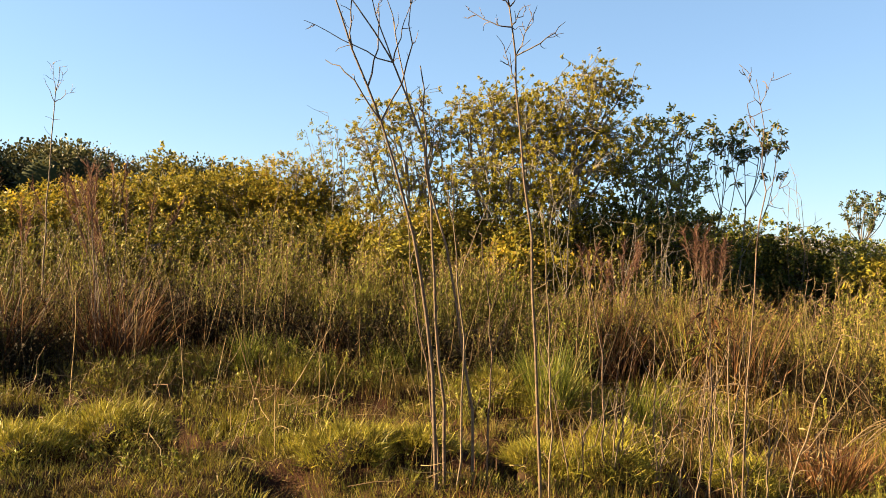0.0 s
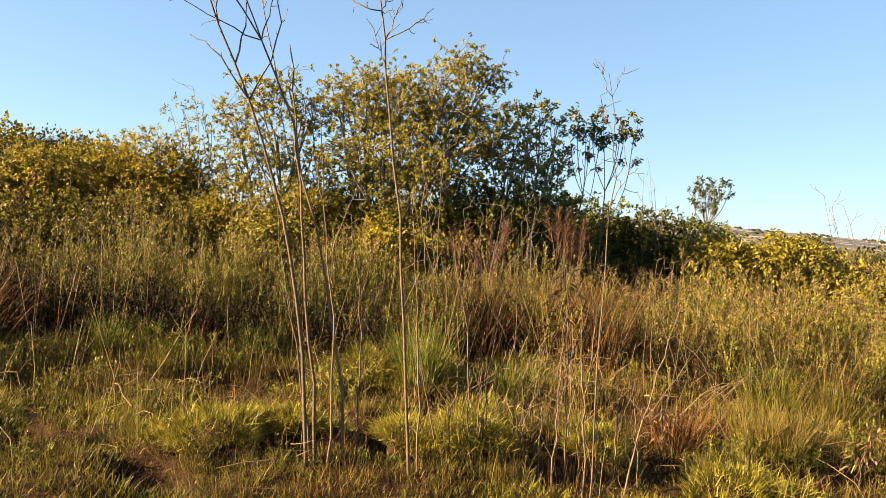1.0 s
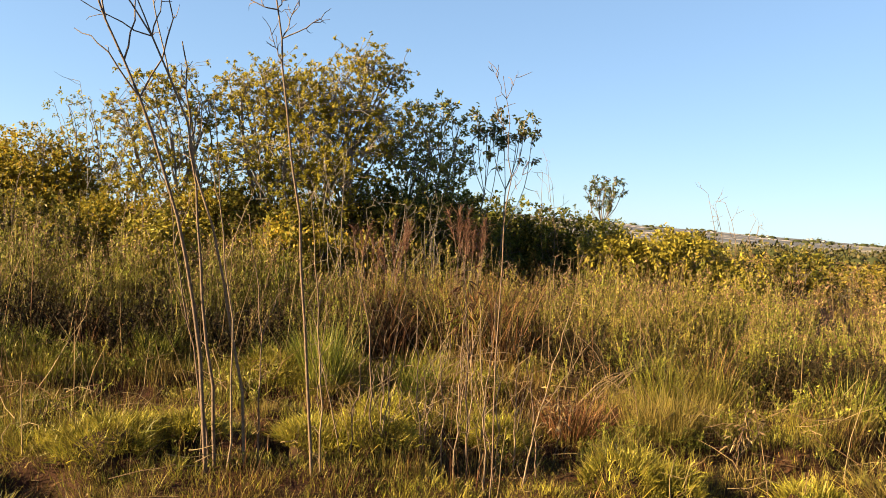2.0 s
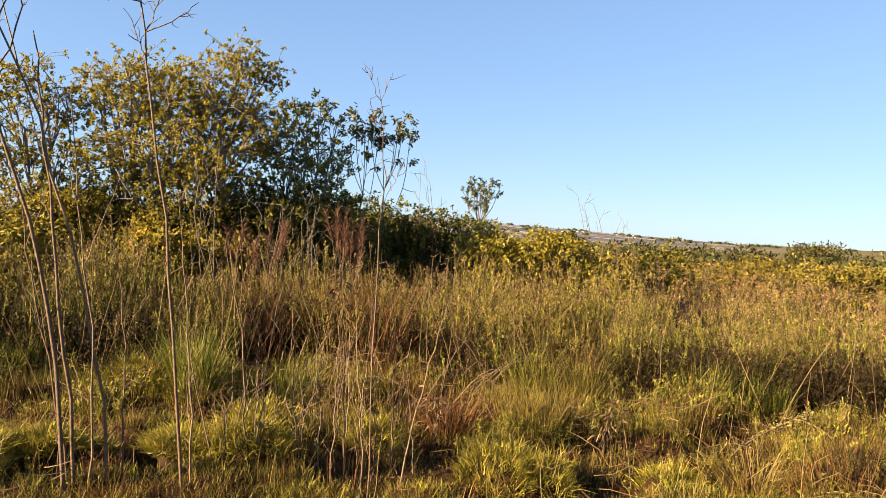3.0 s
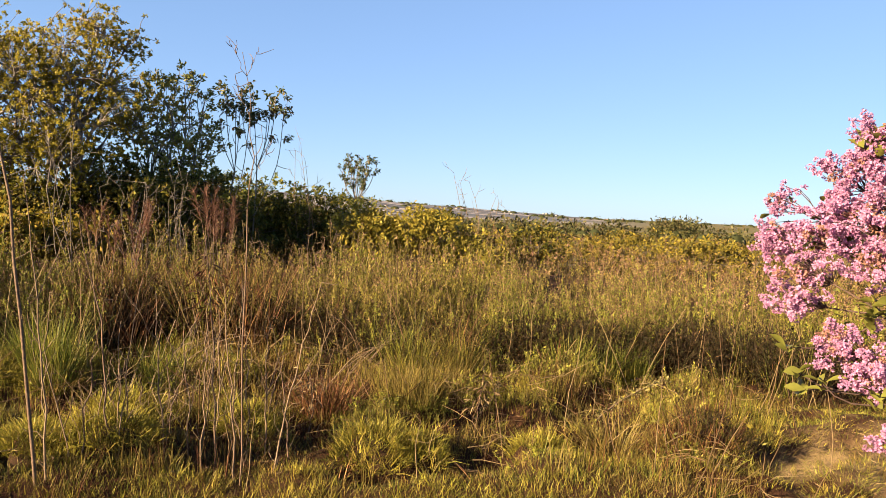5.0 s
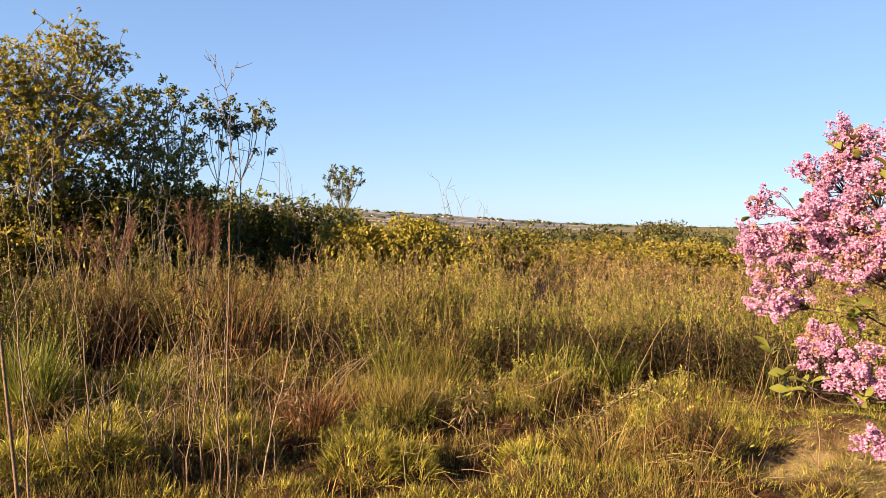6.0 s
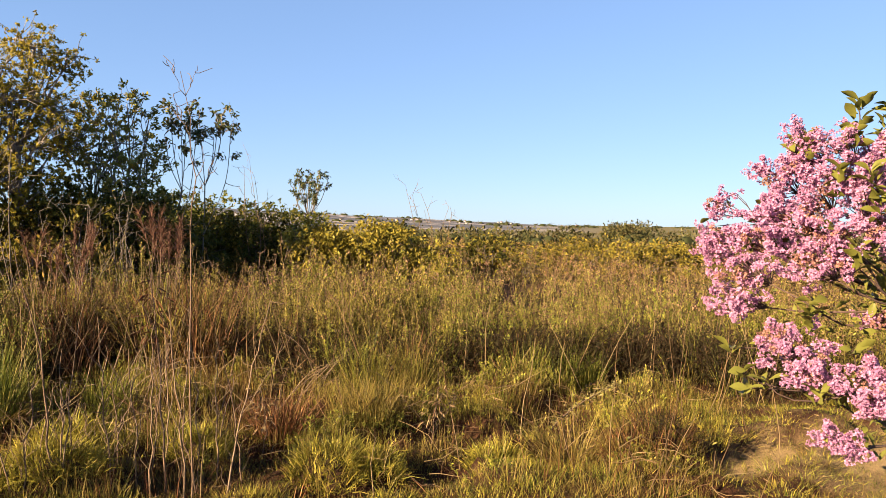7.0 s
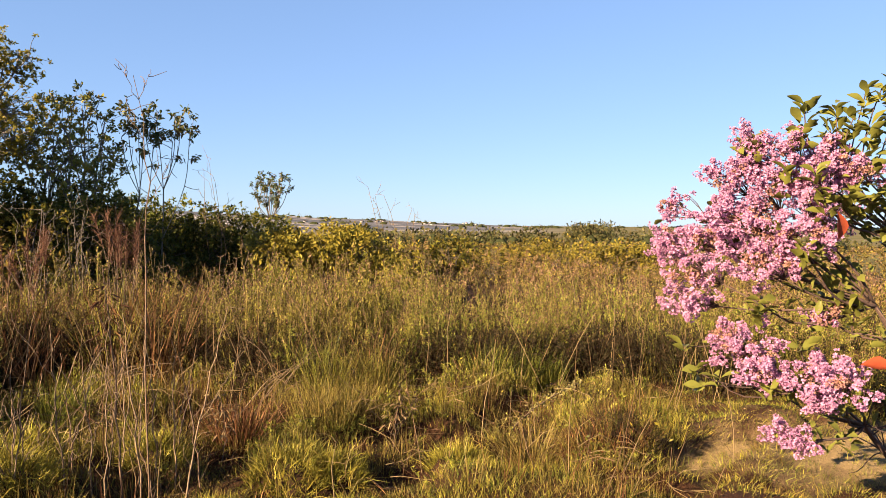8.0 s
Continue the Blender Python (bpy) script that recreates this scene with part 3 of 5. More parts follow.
def off_hollows(p, grow=1.0, spare=0.12):
    keep = np.ones(len(p), bool)
    for az, d, r in HOLLOWS:
        c = pt(az, d - 0.15)
        keep &= np.hypot(p[:, 0] - c[0], p[:, 1] - c[1]) > 0.8 * r * grow
    return p[keep | (rng.random(len(p)) < spare)]


EDGE_AZ = (-37, -28, -22, -18, -12, -3, 4, 9, 12, 18, 26, 32, 36, 45, 51, 56, 60, 64, 78)
EDGE_D = (6.8, 6.8, 7.9, 7.8, 7.1, 7.0, 6.5, 6.8, 7.3, 7.6, 7.0, 6.5, 6.4, 6.6, 7.15, 7.4, 7.5, 7.2, 7.2)


def herb_edge(p):
    """How far off the tall herbs begin, by bearing."""
    return np.interp(np.degrees(np.arctan2(p[:, 0], p[:, 1])), EDGE_AZ, EDGE_D) + 0.5 * band_noise(p, 1.1, 31.0)


def open_ground(p, limit=0.12, back=0.0):
    """Keeps the herbs off the track and the near grass."""
    return p[(track_at(p[:, 0], p[:, 1]) < limit) & (np.hypot(p[:, 0], p[:, 1]) > herb_edge(p) + back)]


def herb_clumps(n, centres, az0, az1, d0, d1, spread, power=0.9):
    """Plants gathered in rounded clumps, tallest in the middle: places and heights."""
    c = area_spots(centres, az0, az1, d0, d1, power)
    pick = rng.integers(0, centres, n)
    off = rng.normal(0, spread, (n, 2)) * rng.uniform(0.7, 1.3, centres)[pick][:, None]
    p = c[pick] + np.concatenate([off, np.zeros((n, 1))], 1)
    p[:, 2] = ground_z(p[:, 0], p[:, 1])
    tall = rng.uniform(0.74, 1.12, centres)[pick] * (1 - 0.42 * np.clip(np.hypot(off[:, 0], off[:, 1]) / (2.4 * spread), 0, 1) ** 2)
    return p, tall * field_height(p) * rng.uniform(0.88, 1.08, n)


def kept(p, h, q):
    """The heights of those places of p that are still in q."""
    at = {tuple(a): b for a, b in zip(p, h)}
    return np.array([at[tuple(a)] for a in q])


def lay(name, kinds, p, h, label, category, lo=0.9, hi=1.25):
    n = len(p)
    stuff(name, scattered(kinds, p, rng.uniform(0, 6.28, n), rng.uniform(lo, hi, n), h), label, category)


def build_field():
    olive = forb_variants(7, 1.0, 5, 44, M_FORB, M_STEM, 0.021, 0.085, 0.0034, 0.8, 0.026, tips=M_MAUVE, grass=(M_GREEN, M_MIXED, M_GREEN, M_MIXED))
    brown = forb_variants(5, 1.0, 5, 38, M_DRYFORB, M_STEM, 0.021, 0.085, 0.0034, 0.7, 0.026, tips=M_MAUVE, grass=(M_STRAW, M_MIXED, M_GREEN))
    p, h = herb_clumps(1050, 165, -37, 78, 6.3, 8.4, 0.13)
    q = off_hollows(open_ground(p, back=0.1))
    h = kept(p, h, q)
    west = np.degrees(np.arctan2(q[:, 0], q[:, 1])) < 6 + 14 * band_noise(q, 0.6, 41.0)
    lay("meadow_herbs", olive + brown[:1], q[~west], h[~west], "tall olive and gold leafy meadow herbs", "meadow")
    lay("meadow_herbs", olive + brown[:3], q[west], h[west], "tall olive herbs with mauve-brown dry seed heads", "meadow")
    # the ranks behind, of which the leafy tops show
    olive = forb_variants(7, 1.0, 3, 36, M_FORB, M_STEM, 0.026, 0.11, 0.0034, 0.8, 0.034, tips=M_MAUVE, crowned=True)
    brown = forb_variants(5, 1.0, 3, 34, M_DRYFORB, M_STEM, 0.026, 0.11, 0.0034, 0.7, 0.034, tips=M_MAUVE, crowned=True)
    p, h = herb_clumps(1300, 290, -37, 78, 8.2, 11.4, 0.17, 1.0)
    west = np.degrees(np.arctan2(p[:, 0], p[:, 1])) < 8 + 14 * band_noise(p, 0.6, 41.0)
    lay("meadow_herbs", olive[:5] + brown[:4], p[~west], h[~west], "tall olive and gold leafy meadow herbs", "meadow")
    lay("meadow_herbs", olive + brown[:3], p[west], h[west], "tall olive herbs with mauve-brown dry seed heads", "meadow")
    # dead undergrowth at the feet of the herbs, its dark colour standing for shade
    vu = forb_variants(6, 1.0, 5, 12, M_SHADEGROWTH, M_SHADEGROWTH, 0.032, 0.16, 0.004, 0.9, 0.04)
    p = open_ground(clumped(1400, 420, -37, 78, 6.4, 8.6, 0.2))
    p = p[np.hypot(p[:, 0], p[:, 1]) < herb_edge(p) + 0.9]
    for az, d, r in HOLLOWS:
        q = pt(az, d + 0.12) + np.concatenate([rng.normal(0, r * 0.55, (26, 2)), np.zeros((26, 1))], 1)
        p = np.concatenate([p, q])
    lay("undergrowth", vu, p, field_height(p) * rng.uniform(0.38, 0.68, len(p)), "dead brown undergrowth darkened for the shade between the herbs", "undergrowth", 1.0, 1.5)
    v2 = forb_variants(5, 1.0, 3, 22, M_FORB_FAR, M_STEM, 0.042, 0.15, 0.004, 0.7, 0.04, crowned=True) + forb_variants(4, 0.95, 3, 22, M_MAUVE, M_STEM, 0.042, 0.18, 0.004, 0.7, 0.05, crowned=True)
    p, h = herb_clumps(1250, 380, 23, 79, 11.2, 30, 0.3, 1.2)
    lay("far_meadow_herbs", v2, p, h, "brown and gold dry meadow herbs stretching away", "meadow", 1.0, 1.6)
    v3 = forb_variants(5, 1.0, 2, 11, M_FORB_FAR, M_STEM, 0.13, 0.6, 0.008, 0.5, 0.2) + forb_variants(2, 0.9, 2, 11, M_MAUVE, M_STEM, 0.13, 0.6, 0.008, 0.5, 0.2)
    p = clumped(1150, 500, 22, 80, 30, 95, 0.8, 1.1)
    lay("distant_scrub", v3, p, rng.uniform(0.4, 0.85, len(p)), "distant brown and olive scrub", "scrub", 1.0, 2.0)


build_field()


def dome(r, h, seed):
    """A low lumpy mound."""
    k, m = 7, 14
    a, t = np.meshgrid(np.linspace(0, 1, k), np.arange(m) * 2 * math.pi / m, indexing="ij")
    rr = r * np.sin(a * math.pi / 2) * (1 + 0.12 * np.sin(3 * t + seed) + 0.08 * np.sin(5 * t + 2 * seed))
    v = np.stack([rr * np.cos(t), rr * np.sin(t), h * np.cos(a * math.pi / 2) - 0.02 - 0.12 * a ** 4], -1).reshape(-1, 3)
    i, j = np.meshgrid(np.arange(k - 1), np.arange(m), indexing="ij")
    j2 = (j + 1) % m
    return v, np.stack([i * m + j, (i + 1) * m + j, (i + 1) * m + j2, i * m + j2], -1).reshape(-1, 4)


def hummock_pieces(r, h, n, mat, blade=0.08, width=0.008):
    """Short broad blades bristling from a mound of dead thatch."""
    seed = rng.uniform(0, 6)
    a = np.arccos(rng.uniform(0.08, 1, n))
    t = rng.uniform(0, 2 * math.pi, n)
    lump = 1 + 0.2 * np.sin(2 * t + seed) + 0.14 * np.sin(5 * t + 2 * seed)
    rise = h * np.cos(a) * (1 + 0.3 * np.sin(a) * np.sin(3 * t - seed)) - 0.025
    base = np.stack([r * np.sin(a) * np.cos(t) * lump, r * np.sin(a) * np.sin(t) * lump, rise], -1) * 0.97
    base *= rng.uniform(0.8, 1.0, (n, 1))
    way = np.stack([np.sin(a) * np.cos(t) * 0.5, np.sin(a) * np.sin(t) * 0.5, 0.8 + 0.4 * np.cos(a)], -1) + rng.normal(0, 0.34, (n, 3))
    L = blade * rng.uniform(0.4, 1.3, n) * np.where(rng.random(n) < 0.12, 1.9, 1.0)
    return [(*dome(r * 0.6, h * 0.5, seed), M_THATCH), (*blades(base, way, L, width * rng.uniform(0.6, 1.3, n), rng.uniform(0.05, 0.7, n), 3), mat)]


HUMMOCKS = ((-23.5, 4.75, 0.22, 0.30), (-29.5, 4.6, 0.16, 0.26), (-6.3, 4.4, 0.14, 0.34), (-15.0, 5.2, 0.2, 0.25), (13.8, 4.9, 0.22, 0.30), (-26.5, 5.1, 0.15, 0.2),
            (4.6, 6.0, 0.2, 0.27), (33.4, 4.38, 0.2, 0.32), (36.4, 4.42, 0.17, 0.24), (13.5, 4.3, 0.16, 0.25), (46.5, 4.75, 0.13, 0.2), (-1.0, 4.5, 0.12, 0.2), (23.0, 4.7, 0.16, 0.24),
            (-10.5, 4.6, 0.14, 0.26), (8.5, 4.4, 0.13, 0.24))


def sunlit(p):
    """Leaves the hummocks and their sunny side clear of taller grass."""
    keep = np.ones(len(p), bool)
    for az, d, h, r in HUMMOCKS:
        c = pt(az, d)
        dx, dy = p[:, 0] - c[0], p[:, 1] - c[1]
        keep &= ~((np.abs(dy) < r * 0.9) & (dx > -0.45 - r) & (dx < r))
    return p[keep]


def build_grass():
    turn = lambda n: rng.uniform(0, 6.28, n)
    # matted short turf on the lumps, worn away between them
    p = area_spots(27500, -35, 63, 3.3, 7.9, 1.2)
    p = p[np.hypot(p[:, 0], p[:, 1]) < herb_edge(p) + 0.25]
    d = np.hypot(p[:, 0], p[:, 1])
    high = lumps(p[:, 0], p[:, 1])
    bare = smooth(0.02, 0.2, track_at(p[:, 0], p[:, 1]))
    p = p[(rng.random(len(p)) < 0.36 + 0.14 * smooth(4.7, 4.2, d) + 0.6 * high) & (rng.random(len(p)) > np.maximum(bare * 0.9, worn(p[:, 0], p[:, 1])))]
    p = off_hollows(p, 0.9, 0.2)
    p = p[rng.random(len(p)) > 0.65 * smooth(-0.8, -0.1, np.hypot(p[:, 0], p[:, 1]) - herb_edge(p))]
    d, high = np.hypot(p[:, 0], p[:, 1]), lumps(p[:, 0], p[:, 1])
    tone = band_noise(p, 1.3, 17.0) + 0.5 * band_noise(p, 4.0, 23.0) + rng.normal(0, 0.12, len(p))
    tall = (0.42 + 0.3 * high + 0.3 * smooth(4.3, 5.2, d) + 0.9 * smooth(5.0, 6.6, d) * (0.7 + band_noise(p, 1.1, 12.0))) * rng.uniform(0.7, 1.25, len(p))
    for name, some, mats, label in (("sunny_turf", tone > 0.10, (M_LIME, M_LIME, M_MIXED), "short yellow-green turf matted over lumpy soil"),
                                    ("olive_turf", (tone <= 0.10) & (tone > -0.16), (M_MIXED, M_GREEN, M_LIME), "short olive turf matted over lumpy soil"),
                                    ("rusty_turf", tone <= -0.16, (M_MIXED, M_STRAW, M_STRAW), "short rusty dry turf over red soil")):
        kinds = [tuft_pieces(8, 0.115, 0.05, mats[k % 3], 0.0042, 0.2, 0.32, 3) for k in range(9)]
        q = p[some]
        stuff(name, scattered(kinds, q, turn(len(q)), rng.uniform(0.8, 1.4, len(q)), tall[some]), label, "grass")
    # small leafy sprigs in the turf, taller towards the herbs
    kinds = [v for m in (M_FORB, M_SPRIG, M_FORB, M_SPRIG, M_DRYFORB) for v in forb_variants(2, 0.16, 3, 15, m, M_STEM, 0.018, 0.04, 0.0024, 0.7, 0.012)]
    p = clumped(1100, 150, -36, 60, 4.2, 6.8, 0.12)
    p = off_hollows(p[(track_at(p[:, 0], p[:, 1]) < 0.12) & (lumps(p[:, 0], p[:, 1]) > 0.1) & (np.hypot(p[:, 0], p[:, 1]) > 4.0)], 0.9, 0.2)
    p = sunlit(p)
    n = len(p)
    stuff("leafy_sprigs", scattered(kinds, p, turn(n), rng.uniform(0.8, 1.4, n), rng.uniform(0.55, 1.0, n) + 0.7 * smooth(4.8, 6.6, np.hypot(p[:, 0], p[:, 1])) * rng.uniform(0.3, 1.2, n)),
          "small leafy yellow-green sprigs in the turf", "herbs")
    # thin upright dry grass
    kinds = [tuft_pieces(16, 0.24, 0.09, (M_RUST, M_STRAW, M_STRAW)[i % 3], 0.004, 0.2, 0.22, 3) for i in range(9)]
    p = clumped(1500, 190, -36, 61, 3.8, 7.2, 0.18)
    p = off_hollows(p[(track_at(p[:, 0], p[:, 1]) < 0.15) & (np.hypot(p[:, 0], p[:, 1]) > 3.6)], 1.0, 0.4)
    p = sunlit(p)
    n = len(p)
    stuff("rusty_grass", scattered(kinds, p, turn(n), rng.uniform(0.6, 1.3, n), rng.uniform(0.5, 1.4, n)), "short upright rusty and straw grass", "grass")
    kinds = [tuft_pieces(26, 0.8, 0.12, (M_RUST, M_GREEN, M_MIXED)[i % 3], 0.0052, 0.3, 0.22, 4) for i in range(9)]
    p = off_hollows(open_ground(clumped(420, 130, -37, 78, 6.2, 9.0, 0.2), back=-0.15), 0.9, 0.3)
    n = len(p)
    stuff("tall_grass", scattered(kinds, p, turn(n), rng.uniform(0.7, 1.2, n), rng.uniform(0.5, 1.0, n)), "tall rusty and green grass among the herbs", "grass")
    kinds = [tuft_pieces(13, 0.075, 0.12, (M_LIME, M_MIXED, M_GREEN, M_MIXED)[i], 0.005, 0.5, 0.8, 3) for i in range(4)]
    p = np.concatenate([area_spots(2900, 55, 79, 4.3, 7.4, 0.9), area_spots(1700, 0, 360, 0.4, 3.6, 1.0), area_spots(1100, 64, 324, 3.6, 6.5, 1.0)])
    grown = lattice(p[:, 0] * 1.6, p[:, 1] * 2.2, 9)
    p = p[rng.random(len(p)) < (1 - track_at(p[:, 0], p[:, 1]) * 1.05) * (0.6 + 0.6 * grown)]
    n = len(p)
    stuff("short_turf", scattered(kinds, p, turn(n), rng.uniform(0.5, 1.2, n)), "short trodden yellow-green turf beside the track", "grass")
    # a rusty thicket in front of the trees
    kinds = [tuft_pieces(30, 0.95, 0.14, (M_RUST, M_RUST, M_MIXED)[i % 3], 0.006, 0.3, 0.25, 4) for i in range(6)]
    p = off_hollows(clumped(110, 30, 8, 24, 7.0, 9.0, 0.22), 0.8, 0.3)
    n = len(p)
    stuff("rusty_thicket", scattered(kinds, p, turn(n), rng.uniform(0.8, 1.2, n), rng.uniform(0.6, 1.2, n)), "tall reddish-brown dead grass before the trees", "grass")
    # dead growth in the hollows of the turf, mostly coloured dark as shade
    kinds = [tuft_pieces(14, 0.14, 0.07, (M_SHADEGROWTH, M_RUST, M_SHADEGROWTH)[i % 3], 0.006, 0.5, 0.7, 3) for i in range(6)]
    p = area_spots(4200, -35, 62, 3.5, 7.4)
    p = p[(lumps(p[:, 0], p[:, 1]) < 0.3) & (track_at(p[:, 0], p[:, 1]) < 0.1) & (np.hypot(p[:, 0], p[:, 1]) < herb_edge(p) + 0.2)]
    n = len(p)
    stuff("shade_growth", scattered(kinds, p, turn(n), rng.uniform(0.7, 1.3, n), rng.uniform(0.5, 1.3, n)), "dead growth coloured dark as shade in the hollows of the turf", "grass")
    # brown twigs fallen and leaning across the turf
    n = 900
    p = clumped(n, 90, -35, 60, 4.2, 7.0, 0.22)
    p = p[track_at(p[:, 0], p[:, 1]) < 0.15]
    n = len(p)
    p[:, 2] += rng.uniform(0.0, 0.16, n)
    way = unit(rng.normal(0, 1, (n, 3)) * [1, 1, 0.35] + UP * 0.25)
    ends = p + way * rng.uniform(0.12, 0.42, (n, 1))
    paths = np.stack([bent(a, b, 4, 0.05, 0.07) for a, b in zip(p, ends)])
    stuff("fallen_twigs", [(*tubes(paths, np.tile(np.linspace(0.0036, 0.0016, 4), (n, 1)), 3), M_DEADSTEM)], "brown and bleached twigs fallen across the turf", "twigs")
    # straw and leaf litter on the soil
    p = area_spots(3200, -40, 72, 3.9, 7.0)
    p[:, 2] += rng.uniform(0.004, 0.02, len(p))
    stuff("litter", [(*flecks(p, rng.normal(0, 1, (len(p), 3)) * [1, 1, 0.25], rng.uniform(0.02, 0.09, len(p)), rng.uniform(0.003, 0.012, len(p))), M_DEADSTEM)], "straw and dead leaf litter on red soil", "litter")
    # single pale dead stems standing and leaning everywhere among the herbs
    n = 800
    p = clumped(n, 200, -44, 72, 4.4, 11.5, 0.4)
    p = p[track_at(p[:, 0], p[:, 1]) < 0.2]
    n = len(p)
    h = rng.uniform(0.35, 1.25, n) * (0.5 + 0.5 * smooth(4.5, 7.0, np.hypot(p[:, 0], p[:, 1])))
    top = p + np.stack([rng.normal(0, 0.22, n) * h, rng.normal(0, 0.22, n) * h, h], -1)
    paths = np.stack([bent(a, b, 4, 0, 0.03) for a, b in zip(p, top)])
    stuff("dead_stems", [(*tubes(paths, np.tile(np.linspace(0.0042, 0.0022, 4), (n, 1)), 3), M_DEADSTEM)], "thin pale dead stems standing among the grass", "stems")


build_grass()


def tussock(at, n, height, radius, mat, label, width=0.006, droop=0.5, lean=0.5, under=None):
    e = thing("grass_tussock", at, label, "grass", "grass tussocks")
    tagged(part("grass_mass", tuft_pieces(n, height, radius, mat, width, droop, lean), e), kind="stuff")
    if under:
        tagged(part("dry_base", tuft_pieces(n // 2, height * 0.6, radius * 0.95, under, width, 0.7, 0.9), e, "dead dry blades at the base"), kind="stuff")
    return e


TALL_GREEN = "tall green grass tussock with bleached tips"
LOW_SUNNY = "low yellow-green tussock in full sun"
for az, d, h, r in ((-14.3, 6.8, 0.66, 0.14), (-20.5, 6.9, 0.5, 0.2), (-12.0, 7.0, 0.55, 0.12), (9.2, 5.6, 0.9, 0.17), (8.0, 6.0, 0.8, 0.15), (16.5, 6.1, 0.6, 0.2),
                    (5.0, 6.4, 0.6, 0.2), (47.5, 6.8, 0.75, 0.2), (50.0, 7.0, 0.7, 0.2), (52.0, 7.1, 0.6, 0.2), (-3.5, 6.7, 0.55, 0.22)):
    tussock(pt(az, d), 380, h * 0.74, r * 0.85, M_GREEN, TALL_GREEN, 0.0042, 0.3, 0.12, M_MIXED)
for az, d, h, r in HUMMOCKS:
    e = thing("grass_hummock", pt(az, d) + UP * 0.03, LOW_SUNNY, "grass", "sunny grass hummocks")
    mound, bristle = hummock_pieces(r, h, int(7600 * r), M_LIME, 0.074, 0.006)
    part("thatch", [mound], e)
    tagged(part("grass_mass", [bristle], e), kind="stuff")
for k, (az, d, h, r) in enumerate(((34.4, 5.3, 0.4, 0.14), (35.8, 5.6, 0.5, 0.15), (37.2, 5.4, 0.44, 0.14), (36.4, 6.0, 0.66, 0.15), (38.4, 5.8, 0.5, 0.14), (34.8, 6.0, 0.55, 0.14), (36.0, 5.2, 0.32, 0.15), (39.4, 6.1, 0.6, 0.14))):
    tussock(pt(az, d), 260, h, r, (M_STRAW, M_MIXED)[k % 2], "fine straw-coloured grass tussock with arching blades", 0.0032, 0.35, 0.18, (M_MIXED, M_STRAW)[k % 2])
tussock(pt(28.8, 5.4), 620, 0.40, 0.2, M_RUST, "dark rusty tussock with green blades at its base", 0.0048, 0.35, 0.35, M_GREEN)
# rusty clump for the lit left, dark-coloured one for the shaded right
for az, d, r, h, mat, label in ((56.6, 4.95, 0.18, 0.18, M_RUST, "rusty brown clump of dead grass beside the track"), (58.6, 5.05, 0.24, 0.24, M_SHADEGROWTH, "ragged dead brown grass darkened as the clump's shaded side")):
    e = thing("dry_clump", pt(az, d), label, "grass")
    mound, bristle = hummock_pieces(r, h, 800, mat, 0.09, 0.005)
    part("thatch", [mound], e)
    tagged(part("grass_mass", [bristle], e), kind="stuff")
    tagged(part("dry_spray", tuft_pieces(200, 0.34, r * 0.9, (M_STRAW if mat is M_RUST else M_RUST), 0.0042, 0.25, 0.4), e, "upright dry stems"), kind="stuff")
    q = np.stack([rng.normal(0, r * 0.7, 110), rng.normal(0, r * 0.7, 110), rng.uniform(0.02, h, 110)], -1)
    tagged(part("leaf_spray", [(*flecks(q, rng.normal(0, 1, (110, 3)), rng.uniform(0.02, 0.05, 110), rng.uniform(0.01, 0.02, 110)), M_OLIVEBUSH)], e, "dull green leaves"), kind="stuff")
tussock(pt(52.0, 5.0), 420, 0.36, 0.22, M_STRAW, "straw-coloured tussock with drooping blades", 0.006, 0.6, 0.6, M_RUST)


# ---- trees and shrubs ----
def lobe(base, az, d, z, r, flat=0.9):
    p = pt(az, d, z) - base
    return (p[0], p[1], p[2], r, flat)


def lobes_at(base, rows):
    return [lobe(base, *row) for row in rows]


B = pt(6.5, 11.6)
woody("tree", B, lobes_at(B, [(1.4, 11.6, 3.34, 0.52), (3.9, 11.5, 3.42, 0.64), (6.3, 11.5, 3.25, 0.74), (8.8, 11.5, 3.52, 0.74), (11.0, 11.5, 3.95, 0.46), (13.0, 11.6, 3.82, 0.34), (9.5, 11.3, 2.7, 0.95),
                              (5.5, 11.3, 2.5, 0.95), (2.5, 11.5, 2.3, 0.8), (12.4, 11.5, 2.95, 0.66), (8.0, 11.2, 2.0, 0.9, 0.7)]),
      3700, 15, 0.048, M_TREE, M_PALEBARK, "broad multi-stemmed tree with yellowing olive leaves", "tree", stems=5, girth=0.05, reach=0.5, shell=0.4)
B = pt(-3.2, 11.8)
woody("tree", B, lobes_at(B, [(-4.8, 11.8, 3.4, 0.42), (-2.6, 11.8, 3.42, 0.42), (-6.6, 11.9, 2.95, 0.45), (-0.8, 11.8, 3.05, 0.42), (-3.5, 11.7, 2.7, 0.75), (-5.5, 11.7, 2.25, 0.6), (-1.2, 11.7, 2.2, 0.6)]),
      1050, 15, 0.047, M_TREE, M_PALEBARK, "slender open tree with thin olive leaves", "tree", stems=4, girth=0.035, reach=0.3, bare=0.15, shell=0.4)
B = pt(16.8, 12.2)
woody("tree", B, lobes_at(B, [(14.9, 12.0, 3.28, 0.38), (16.7, 12.2, 3.40, 0.34), (18.1, 12.2, 3.2, 0.28), (14.6, 12.0, 2.75, 0.6), (16.8, 12.0, 2.75, 0.5), (18.4, 12.2, 2.55, 0.36), (15.6, 11.8, 2.15, 0.7),
                              (18.0, 12.0, 1.95, 0.5)]),
      430, 14, 0.07, M_OLIVE, M_PALEBARK, "open olive-green tree with bare lower stems", "tree", stems=5, girth=0.03, reach=0.4, shell=0.4)


